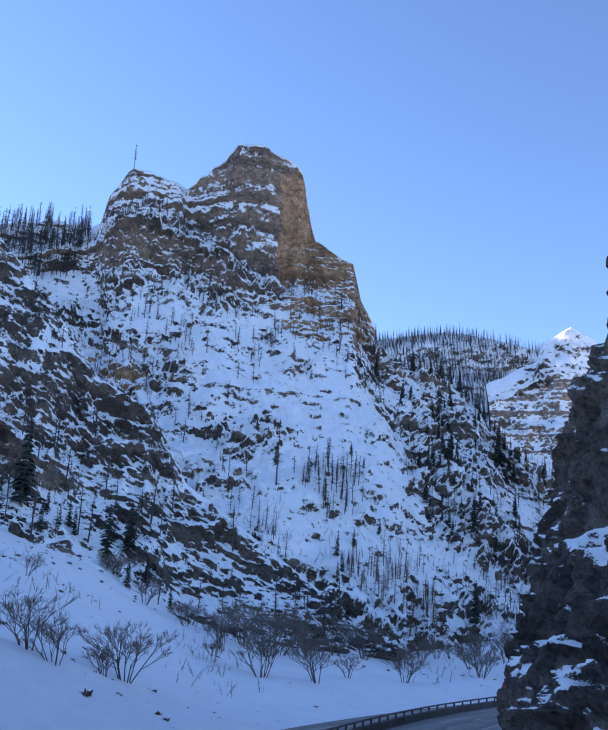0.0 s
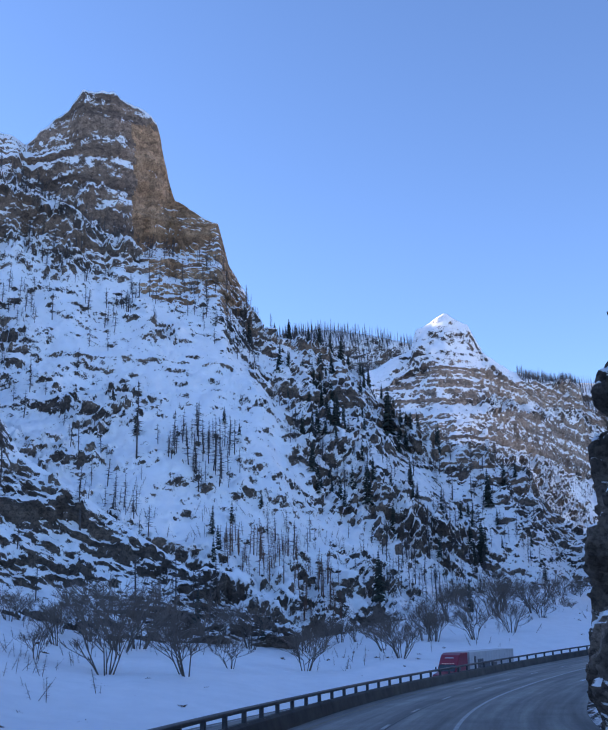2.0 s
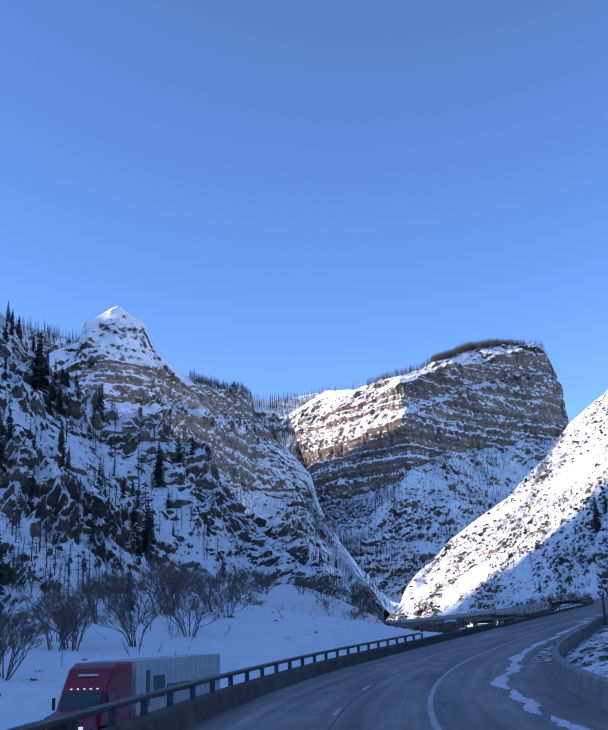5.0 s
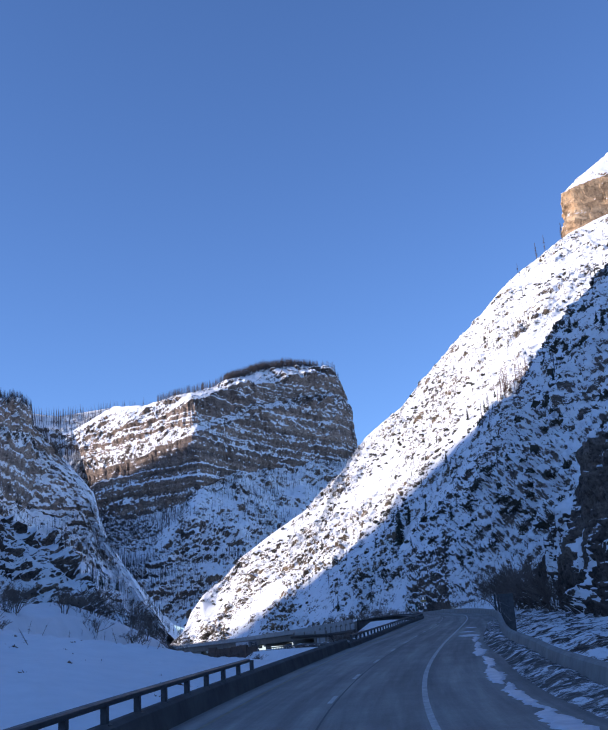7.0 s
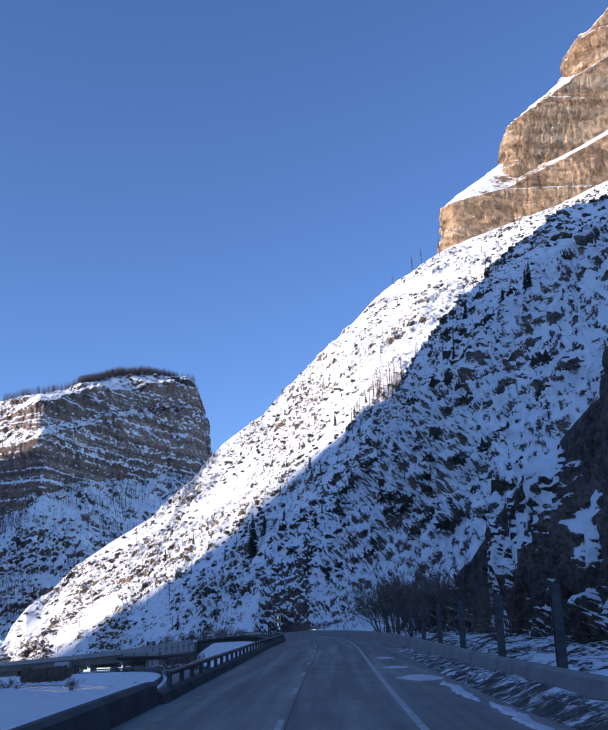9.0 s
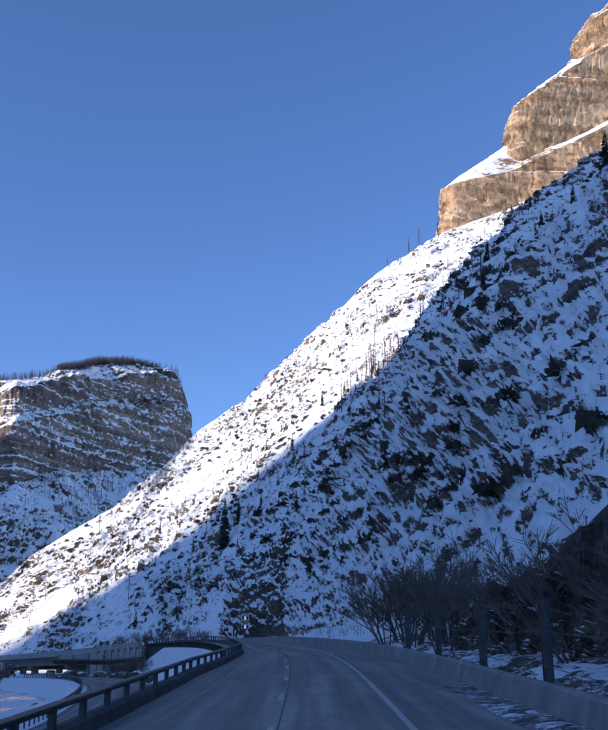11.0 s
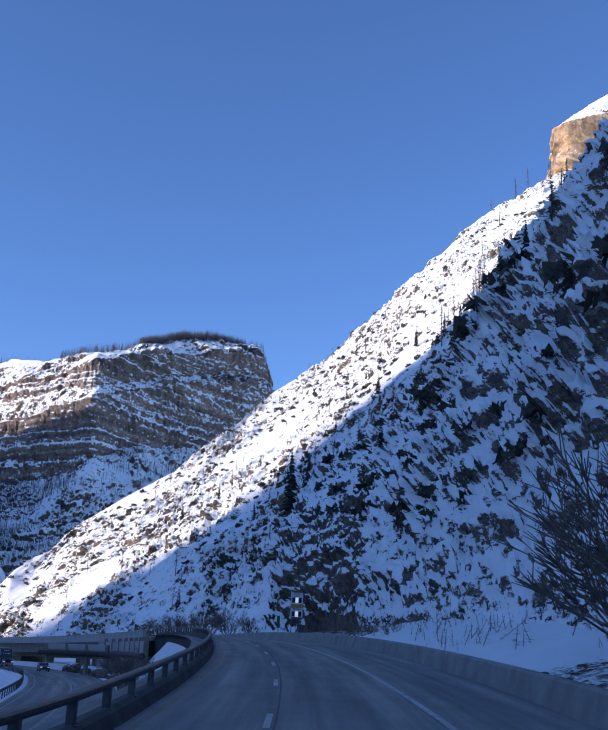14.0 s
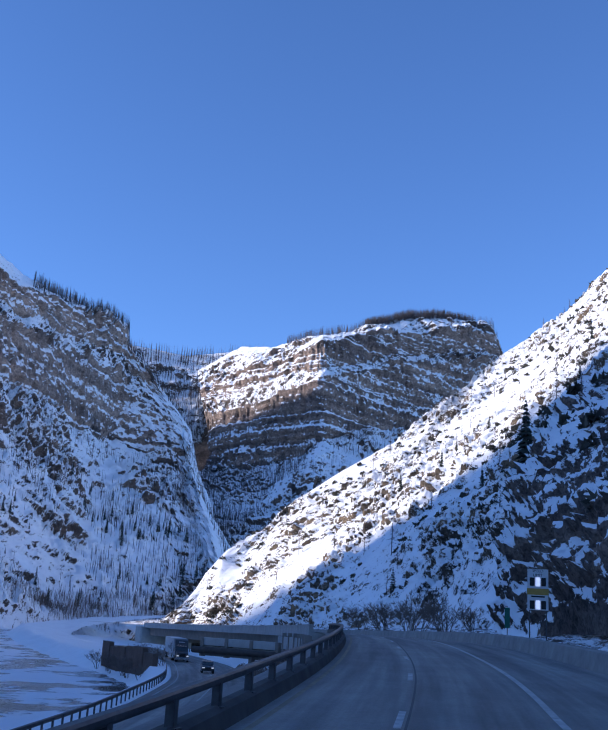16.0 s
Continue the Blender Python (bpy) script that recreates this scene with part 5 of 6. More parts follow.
stand_of("dry_tufts", tufts, CLUMPS, wood.uniform(0.25, 0.8, 900), RUSTY, wood, "dry grass and twigs poking out of the snow bank", "grass")
grove = near("tower_mountain", (48, 277), 90, 15, wood)
stand_of("burnt_grove", grove, SNAGS, wood.uniform(4, 9, 90), RUSTY, wood, "dense grove of bare reddish burnt trees on snow")
grove = near("tower_mountain", (34, 314), 55, 10, wood)
stand_of("burnt_grove", grove, SNAGS, wood.uniform(5, 11, 55), BURNT, wood, "dense grove of bare burnt trees among snowy crags")
grove = near("sunlit_slope", (437, 403), 40, 10, wood)
stand_of("burnt_grove", grove, SNAGS, wood.uniform(6, 13, 40), RUSTY, wood, "thin grove of burnt trees in the sun on snow")


tufts = spots_on("verge", 260, wood, (478 / run_of[-1], 545 / run_of[-1]), (0.2, 0.85), 0.2, 2.5, 5, 88)
stand_of("bank_brush", tufts, SNAGS, wood.uniform(0.5, 1.7, 260), TWIG, wood, "low bare twigs standing in the roadside snow", "shrub", 0.5)


def tree_thing(name, at, tall, kind, label, seed):
    """A single tree: trunk and crown."""
    rng = np.random.default_rng(seed)
    ob = empty(name, at, rng.uniform(0, 6.28))
    tagged(ob, label, "tree", group="firs" if kind == "fir" else "burnt trees")
    v, f = pole_shape(rng, 0.016 if kind == "fir" else 0.012, 7)
    t = new("trunk", tri_mesh("trunk", v * tall, f, BARK if kind == "fir" else BURNT))
    t.parent = ob
    if kind == "fir":
        v, f = fir_shape(rng, 18, 8)
        c = new("crown", tri_mesh("crown", v * tall, f, NEEDLE))
    else:
        v, f = snag_shape(rng, 60, 4)
        c = new("boughs", tri_mesh("boughs", v[16:] * tall * (1.7, 1.7, 1), f[24:] - 16, BURNT))
        tagged(c, kind="stuff")
    c.parent = ob
    return ob


LAND = np.concatenate([PLACES[k].reshape(-1, 3) for k in ("tower_mountain", "rock_spur", "sunlit_slope", "dome_mountain", "snow_bank")])


def footing(x, y, z):
    """The place on the land nearest to a tree's rough place, a little below the snow."""
    d = (LAND[:, 0] - x) ** 2 + (LAND[:, 1] - y) ** 2 + 0.3 * (LAND[:, 2] - z) ** 2
    return LAND[np.argmin(d)] - (0, 0, 0.3)


FIR_AT = [(-46.7, 230.9, 28, 21), (-26.7, 232.9, 17.4, 13), (-22.2, 240.1, 19.5, 13), (-17, 236, 12, 7), (90, 347.4, 6, 11), (119.9, 343.2, 6, 10), (138, 375.6, 20.8, 14), (103.3, 396.6, 45.4, 20), (100.6, 430.4, 101, 13), (105.3, 369.8, 21, 10), (144.7, 381.9, 33.5, 14),
          (56.6, 408.1, 87.5, 13), (121.1, 347.2, 7.8, 9), (161.8, 318.3, -2.8, 4.6), (54, 121, -2, 31), (390, 442, 45, 18), (398, 440, 50, 9), (71.3, 276.6, 7.3, 12), (96.4, 283, 5.7, 8), (124.8, 343.6, 22, 14), (86, 336, 38, 13), (82, 340, 40, 10), (77, 448, 121, 10), (84, 450, 120.5, 12), (88, 451.5, 120.5, 9), (93, 450, 118.5, 10), (97, 448, 117.5, 13), (102, 445, 115.5, 9), (107, 436, 105, 10), (113, 425, 93, 11)]
for k, (x, y, z, tall) in enumerate(FIR_AT):
    tree_thing("fir_tree", (x, y, z) if tall > 25 else footing(x, y, z), tall, "fir", "tall dark green fir standing on steep snow" if tall > 12 else "small dark green fir standing on snow", 700 + k)
SNAG_AT = [(-43.2, 248.3, 42, 14), (-30.4, 252.1, 31.8, 17), (-38, 246, 36, 11), (15.7, 313.8, 47.5, 22), (27.3, 323.4, 22.5, 13), (687, 534, 282, 15), (678, 520, 280, 16), (685, 509, 287, 16), (692, 541, 284, 10), (668, 541, 268, 9), (712, 524, 302, 13), (413, 406.5, 91.7, 13), (416, 404, 95, 12), (512, 490, 135, 9), (-55, 428, 206, 13)]
for k, (x, y, z, tall) in enumerate(SNAG_AT):
    tree_thing("burnt_tree", footing(x, y, z), tall, "snag", "bare burnt conifer standing in snow", 800 + k)


def stem_mesh(rng, levels=4):
    """One stem that forks again and again: its wood and its thin twigs apart."""
    thick, thin = bmesh.new(), bmesh.new()

    def grow(p, d, length, r, level):
        q = p + d * length
        rod(thick if level < 2 else thin, p, q, r, r * 0.62, 5 if level < 2 else 3, level < 2)
        if level >= levels:
            return
        for _ in range((3, 3, 3, 4)[level]):
            e = (d + Vector(rng.normal(0, 0.42, 3))).normalized()
            e.z = abs(e.z) * 0.7 + 0.25
            grow(p + d * length * rng.uniform(0.55, 1.0), e.normalized(), length * rng.uniform(0.55, 0.8), max(r * 0.6, 0.002), level + 1)

    a, lean = rng.uniform(0, 6.28), rng.uniform(0.15, 0.75)
    grow(Vector((math.cos(a) * 0.05, math.sin(a) * 0.05, -0.03)), Vector((math.cos(a) * lean, math.sin(a) * lean, 1)).normalized(), rng.uniform(0.2, 0.32), 0.0075, 0)
    return thick, thin


def shrub_kinds():
    made = []
    for k in range(5):
        rng = np.random.default_rng(40 + k)
        ob = empty("bare_shrub", (0, 0, -40 - k))
        tagged(ob, "leafless grey brown shrub growing out of the snow bank", "shrub", group="shrubs on the snow bank")
        for _ in range(6 + k % 3):
            thick, thin = stem_mesh(rng)
            stem = part("stem", thick, BARK, ob)
            tagged(part("spray", thin, TWIG, stem, "thin bare twigs"), kind="stuff")
        made.append(ob)
    return made


BUSH = shrub_kinds()


def plant_shrub(x, y, z, tall, k):
    return copy_thing(BUSH[k % 5], Matrix.Translation((x, y, z - 0.1)) @ Matrix.Rotation(k * 2.4, 4, "Z") @ Matrix.Scale(tall * 1.45, 4))


def bank_height(x, y):
    """The height of the snow bank under a place."""
    me = bpy.data.objects["snow_bank"].data
    co = np.empty(len(me.vertices) * 3, np.float32)
    me.vertices.foreach_get("co", co)
    co = co.reshape(-1, 3)
    return co[np.argmin((co[:, 0] - x) ** 2 + (co[:, 1] - y) ** 2), 2]


SHRUB_AT = [(-19, 107, 7.5), (-16, 106, 6), (-10, 121, 8), (-12, 118, 5), (13, 202, 11), (17, 164, 8.5), (8, 165, 9), (10, 190, 12), (2, 186, 8), (37, 195, 7), (56, 209, 7.5), (26, 218, 9), (33, 222, 9), (20, 212, 10), (6, 208, 10), (-6, 205, 6), (54, 203, 7), (69, 230, 9),
            (84, 262, 10), (79, 235, 8), (90, 262, 10), (98, 272, 11), (104, 282, 10), (108, 287, 10), (116, 291, 9), (112, 280, 9), (122, 296, 8), (93, 250, 8), (41, 219, 6), (66, 250, 7), (158, 311, 5), (150, 330, 6), (140, 322, 7), (166, 340, 8), (172, 338, 7), (180, 350, 8), (186, 345, 6), (196, 362, 8), (205, 372, 7), (184, 337, 4),
            (132, 308, 7), (128, 300, 6), (215, 385, 7), (228, 400, 7), (236, 410, 8), (245, 425, 7), (250, 436, 7), (262, 450, 7), (272, 462, 6), (282, 474, 6), (290, 486, 6), (74, 243, 6), (47, 228, 6), (0, 170, 5), (-30, 160, 4), (24, 180, 5)]
shoot = np.random.default_rng(91)
for x, y, _ in BANK_TOP[3:12]:
    for k in range(6):
        a, b = x + shoot.uniform(-4, 26), y + shoot.uniform(-24, 10)
        SHRUB_AT.append((a, b, shoot.uniform(3, 7)))
for k, (x, y, tall) in enumerate(SHRUB_AT):
    plant_shrub(x, y, bank_height(x, y), tall, k)
ROADSIDE = [(434, 11, 7), (440, 13, 9), (445, 10.5, 8), (449, 14, 10), (453, 11.5, 9), (457, 16, 11), (461, 11, 8), (464, 13.5, 10), (472, 16, 7), (425, 15, 8), (418, 13, 7), (408, 14, 8), (396, 15, 7), (386, 14, 6), (520, 12, 2.2), (527, 12.5, 2), (534, 11.5, 1.8), (540, 13, 2.4), (604, 14, 5), (612, 12, 6), (620, 14, 5.5), (628, 12, 6.5), (637, 13, 6), (646, 12, 7), (656, 13, 6), (668, 12.5, 6)]
BROWN_BRUSH = [(566, -8.2, 4.5), (571, -9, 5), (577, -8.5, 5), (584, -9.5, 4.5), (592, -9.5, 4.5), (574, -10, 4.5), (588, -10.5, 4), (599, -9, 4.5)]
for k, (s, off, tall) in enumerate(ROADSIDE):
    p, _ = on_road(s, off, 0.4)
    tagged(plant_shrub(p.x, p.y, p.z, tall, k), "leafless dark shrub behind the roadside barrier", group="shrubs by the barrier")
for k, (s, off, tall) in enumerate(BROWN_BRUSH):
    p, _ = on_road(s, off, 0)
    tagged(plant_shrub(p.x, p.y, bank_height(p.x, p.y), tall, k), "leafless brown brush beside the bridge", group="brush by the bridge")


# ---- fence, bridge and wall ----
def post_fence():
    """Tall steel posts with cables behind the concrete barrier, below the rock."""
    at, _ = on_road(352, 7.75, 0)
    thing = empty("rock_fence", at)
    tagged(thing, "tall dark steel posts with cables behind a barrier", "fence")
    bm = box(bmesh.new(), (0.3, 0.06, 3.4), (0, -0.13, 1.6))
    box(bm, (0.3, 0.06, 3.4), (0, 0.13, 1.6))
    box(bm, (0.05, 0.22, 3.4), (0, 0, 1.6))
    box(bm, (0.5, 0.5, 0.06), (0, 0, -0.1))
    me = bpy.data.meshes.new("post")
    bm.to_mesh(me)
    bm.free()
    me.materials.append(STEEL)
    stops = (341.5, 353, 366, 378, 390, 402, 416, 430)
    for s in stops:
        p, turn = on_road(s, 7.8, 0.1)
        ob = new("post", me)
        ob.parent = thing
        ob.matrix_local = Matrix.Translation(p - at) @ Matrix.Rotation(turn, 4, "Z")
    for up in (1.3, 2.4):
        bm = bmesh.new()
        for a, b in zip(stops, stops[1:]):
            rod(bm, on_road(a, 7.65, up)[0] - at, on_road((a + b) / 2, 7.65, up - 0.12)[0] - at, 0.012, 0.012, 4)
            rod(bm, on_road((a + b) / 2, 7.65, up - 0.12)[0] - at, on_road(b, 7.65, up)[0] - at, 0.012, 0.012, 4)
        part("cable", bm, STEEL, thing)


post_fence()
BRIDGE = plain_mat("tan_bridge_concrete", (0.2, 0.175, 0.15), (0.3, 0.265, 0.225), 0.35, 0.85)
PALE = plain_mat("pale_concrete", (0.34, 0.33, 0.31), (0.48, 0.47, 0.44), 0.6, 0.85)
PIPE = plain_mat("dark_brown_pipe", (0.04, 0.033, 0.03), (0.08, 0.065, 0.055), 1.5, 0.6)
RUST = plain_mat("brown_weathered_wall", (0.09, 0.06, 0.045), (0.17, 0.115, 0.085), 0.5, 0.85)


def girder_strip(name, first, last, outline, material, parent, at):
    """A solid strip along the highway with the closed cross-section outline."""
    bm = bmesh.new()
    ring = None
    steps = np.linspace(first, last, max(3, int((last - first) / 6)))
    for s in steps:
        now = [bm.verts.new(on_road(s, o, h)[0] - at) for o, h in outline]
        if ring:
            n = len(now)
            for k in range(n):
                bm.faces.new((ring[k], ring[(k + 1) % n], now[(k + 1) % n], now[k]))
        else:
            bm.faces.new(now)
        ring = now
    bm.faces.new(ring[::-1])
    bmesh.ops.recalc_face_normals(bm, faces=bm.faces)
    return part(name, bm, material, parent)


def viaduct():
    first, last = 585, 824
    at, _ = on_road(first, 0, -1)
    thing = empty("viaduct", at)
    tagged(thing, "long concrete girder bridge carrying the highway over the river", "bridge")
    girder_strip("deck", first, last, [(-6.9, -0.75), (-6.9, -0.25), (-6.0, -0.06), (8.0, -0.08), (8.6, -0.3), (8.6, -0.75)], PALE, thing, at)
    girder_strip("parapet", first, last, [(8.5, -0.3), (8.5, 0.85), (8.2, 0.85), (8.0, -0.1)], PALE, thing, at)
    girder_strip("coping", first, last, [(-6.95, 0.62), (-6.95, 0.78), (-6.4, 0.78), (-6.4, 0.62)], PALE, thing, at)
    s = first
    while s < last - 1:
        e = min(s + 7.4, last)
        girder_strip("parapet_panel", s + 0.12, e - 0.12, [(-6.88, -0.25), (-6.88, 0.62), (-6.5, 0.62), (-6.3, -0.1)], PALE, thing, at)
        s += 7.4
    girder_strip("girder", first, last, [(-4.6, -3.1), (-5.0, -0.75), (-2.2, -0.75), (-2.6, -3.1)], BRIDGE, thing, at)
    girder_strip("girder", first, last, [(3.6, -3.1), (3.2, -0.75), (6.4, -0.75), (6.0, -3.1)], BRIDGE, thing, at)
    for s in (598, 634, 670, 706, 742, 778):
        p, turn = on_road(s, 1.0, 0)
        bm = box(bmesh.new(), (2.0, 1.6, 7.5), (-4.4, 0, -6.9), bevel=0.15)
        box(bm, (2.0, 1.6, 7.5), (3.6, 0, -6.9), bevel=0.15)
        box(bm, (12.5, 1.9, 1.1), (0, 0, -3.65), bevel=0.1)
        ob = part("pier", bm, BRIDGE, thing)
        ob.matrix_local = Matrix.Translation(p - at) @ Matrix.Rotation(turn, 4, "Z")
    p, turn = on_road(last, 1.0, 0)
    bm = box(bmesh.new(), (17, 3.0, 7.0), (0, 1.2, -4.0), bevel=0.1)
    box(bm, (1.0, 9, 5.0), (-8.2, 5, -3.0))
    ob = part("abutment", bm, PALE, thing, "pale concrete abutment")
    ob.matrix_local = Matrix.Translation(p - at) @ Matrix.Rotation(turn, 4, "Z")
    # panelled wall with a thick pipe on the side of the lower road
    for s in np.arange(577, 636, 7.4):
        p, turn = on_road(s + 3.7, -7.1, 0)
        for tall, z, name in ((1.7, -1.7, "upper_wall_panel"), (3.6, -5.3, "lower_wall_panel")):
            ob = part(name, box(bmesh.new(), (0.4, 6.7, tall), (0, 0, z), bevel=0.06), PALE, thing)
            ob.matrix_local = Matrix.Translation(p - at) @ Matrix.Rotation(turn, 4, "Z")
        ob = part("pilaster", box(bmesh.new(), (0.7, 0.6, 7.2), (0, -3.7, -3.9), bevel=0.06), BRIDGE, thing)
        ob.matrix_local = Matrix.Translation(p - at) @ Matrix.Rotation(turn, 4, "Z")
    girder_strip("pipe", 575, 640, [(-7.7, -3.4), (-8.0, -3.25), (-8.15, -2.95), (-8.0, -2.65), (-7.7, -2.5), (-7.4, -2.65), (-7.25, -2.95), (-7.4, -3.25)], PIPE, thing, at)
    # panelled wall under the far side of the deck
    for s in np.arange(592, 700, 7.4):
        p, turn = on_road(s + 3.7, 7.0, 0)
        bm = box(bmesh.new(), (0.4, 7.0, 6.2), (0, 0, -4.1), bevel=0.05)
        box(bm, (0.8, 0.7, 6.4), (-0.1, -3.7, -4.1), bevel=0.05)
        ob = part("wall_panel", bm, PALE, thing)
        ob.matrix_local = Matrix.Translation(p - at) @ Matrix.Rotation(turn, 4, "Z")


viaduct()


def on_low(s, off, up=0.0):
    i = np.interp(s, at_s, np.arange(ROAD_N))
    q = beside_low(off, up)
    p = Vector([float(np.interp(i, np.arange(ROAD_N), q[:, k])) for k in range(3)])
    r = [float(np.interp(i, np.arange(ROAD_N), road_right[:, k])) for k in range(2)]
    return p, math.atan2(r[1], r[0])


def retaining_wall():
    """A short panelled wall below the bridge with a thick pipe along it, and a brown wall by the river."""
    a, b = Vector((298.0, 413.0, 1.0)), Vector((303.0, 402.5, 1.0))
    way = b - a
    thing = empty("retaining_wall", a, math.atan2(way.y, way.x))
    tagged(thing, "panelled pale concrete wall with a thick dark pipe along it", "wall")
    tall, w = 6.2, way.length / 3
    for k in range(3):
        part("upper_panel", box(bmesh.new(), (w - 0.3, 0.5, 1.0), ((k + 0.5) * w, 0, tall - 0.5), bevel=0.05), PALE, thing)
        part("lower_panel", box(bmesh.new(), (w - 0.3, 0.5, 1.2), ((k + 0.5) * w, 0.1, tall - 1.7), bevel=0.05), BRIDGE, thing)
    for k in range(4):
        deep = 2.4 if k < 2 else 8.5
        part("pilaster", box(bmesh.new(), (0.5, 0.8, deep), (k * w, 0, tall - deep / 2), bevel=0.05), BRIDGE, thing)
    part("pipe", rod(bmesh.new(), (-1, -0.9, tall - 1.6), (way.length, -0.9, tall - 1.6), 0.42, 0.42, 16), PIPE, thing, "thick dark pipe")
    bm = rod(bmesh.new(), (way.length, -0.9, tall - 1.6), (way.length + 2.4, -0.9, tall - 2.2), 0.42, 0.42, 16)
    rod(bm, (way.length + 2.4, -0.9, tall - 2.2), (way.length + 3.6, -0.9, tall - 5.0), 0.42, 0.42, 16)
    part("pipe_bend", bm, PIPE, thing, "dark pipe bending down to the ground")
    a, b = Vector((307.0, 444.0, 0.0)), Vector((315.0, 481.0, 0.0))
    way = b - a
    ob = empty("river_wall", a, math.atan2(way.y, way.x))
    tagged(ob, "brown weathered retaining wall beside the river", "wall")
    for k in range(6):
        part("panel", box(bmesh.new(), (6.4, 0.9, 4.8), (k * 6.6 + 3.3, 0.15 * (k % 2), 1.2 + 0.25 * (k * 3 % 4)), bevel=0.06), RUST, ob)
    for k, (u, v, tall) in enumerate(((2, 2, 3.2), (8, 2.6, 4), (14, 2, 3.6), (20, 3, 4.2), (26, 2.2, 3.4), (33, 2.6, 4), (5, -2.5, 3.5), (17, -2.4, 4), (29, -2.6, 3.6))):
        p = ob.matrix_world @ Vector((u, v, 0))
        tagged(plant_shrub(p.x, p.y, max(bank_height(p.x, p.y), -0.5), tall, k), "leafless brown brush by the river wall", group="brush by the bridge")


retaining_wall()


def boulder(at, size, seed):
    rng = np.random.default_rng(seed)
    bm = bmesh.new()
    bmesh.ops.create_icosphere(bm, subdivisions=3, radius=1)
    cuts = [(Vector(rng.normal(size=3)).normalized(), rng.uniform(0.55, 0.85)) for _ in range(9)]
    for v in bm.verts:
        for d, far in cuts:
            over = v.co.dot(d) - far
            if over > 0:
                v.co -= d * over * 0.92
        v.co = Vector((v.co.x * size * 1.2, v.co.y * size, v.co.z * size * 0.8))
    me = bpy.data.meshes.new("boulder")
    bm.to_mesh(me)
    bm.free()
    me.materials.append(BLOCK)
    ob = new("boulder", me)
    ob.matrix_world = Matrix.Translation(at) @ Matrix.Rotation(rng.uniform(0, 6.28), 4, "Z")
    tagged(ob, "dark boulder with a cap of snow beside the lower road", "boulder", group="boulders by the lower road")


BLOCK = snowy_rock("snow_capped_boulder", WALLS, 0.75, 0.05, 0.5, 0.2, blocks=0.2, drift=0.3)
for k in range(16):
    p, _ = on_low(545 + k * 6.5, 6.6 + (k * 7 % 5) * 0.5)
    boulder(p + Vector((0, 0, 0.25)), 0.8 + (k * 5 % 4) * 0.35, 300 + k)


def low_rail(first, last):
    at, _ = on_low(first, -6.2)
    thing = empty("guard_rail", at)
    tagged(thing, "steel guard rail beside the lower road", "guard rail", group="guard rails")
    bm = bmesh.new()
    ring = None
    for s in np.arange(first, last + 0.1, 4.0):
        p, turn = on_low(s, -6.2, 0.75)
        side = Vector((math.cos(turn), math.sin(turn), 0))
        now = [bm.verts.new(p - at + side * a + Vector((0, 0, b))) for a, b in ((-0.05, -0.16), (0.06, -0.12), (0.02, 0.0), (0.06, 0.12), (-0.05, 0.16))]
        if ring:
            for k in range(5):
                bm.faces.new((ring[k], now[k], now[(k + 1) % 5], ring[(k + 1) % 5]))
        else:
            bm.faces.new(now[::-1])
        ring = now
    bm.faces.new(ring)
    part("rail", bm, STEEL, thing)
    bm = box(bmesh.new(), (0.12, 0.16, 0.9), (0, 0, 0.35))
    me = bpy.data.meshes.new("post")
    bm.to_mesh(me)
    bm.free()
    me.materials.append(STEEL)
    for s in np.arange(first + 1, last, 2.4):
        p, turn = on_low(s, -6.2)
        ob = new("post", me)
        ob.parent = thing
        ob.matrix_local = Matrix.Translation(p - at) @ Matrix.Rotation(turn, 4, "Z")


low_rail(440, 640)

# ---- signs ----
WHITE_SIGN = plain_mat("white_sign_sheet", (0.6, 0.6, 0.6), (0.7, 0.7, 0.7), 4, 0.5)
BLACK = plain_mat("black_paint", (0.012, 0.012, 0.013), (0.025, 0.025, 0.027), 4, 0.5)
AMBER = plain_mat("yellow_sign_sheet", (0.36, 0.24, 0.05), (0.45, 0.3, 0.07), 4, 0.5)
GREEN = plain_mat("green_sign_sheet", (0.02, 0.11, 0.08), (0.03, 0.15, 0.1), 4, 0.5)


def glow(name, colour, power):
    m, n, l, b = nodes_of(name)
    b.inputs["Base Color"].default_value = (*colour, 1)
    b.inputs["Emission Color"].default_value = (*colour, 1)
    b.inputs["Emission Strength"].default_value = power
    return m


LED = glow("white_led_digits", (0.9, 0.93, 1.0), 0.35)
LAMP = glow("headlamp_glass", (1.0, 0.93, 0.8), 0.3)


def words(text, size, at, parent, material):
    cu = bpy.data.curves.new("lettering", "FONT")
    cu.body, cu.size, cu.align_x, cu.align_y, cu.extrude = text, size, "CENTER", "CENTER", 0.002
    tmp = bpy.data.objects.new("lettering", cu)
    scene.collection.objects.link(tmp)
    me = bpy.data.meshes.new_from_object(tmp.evaluated_get(bpy.context.evaluated_depsgraph_get()))
    bpy.data.objects.remove(tmp)
    me.materials.clear()
    me.materials.append(material)
    ob = new("lettering", me)
    ob.parent = parent
    ob.matrix_local = Matrix.Translation(at) @ Matrix.Rotation(radians(90), 4, "X")
    return ob


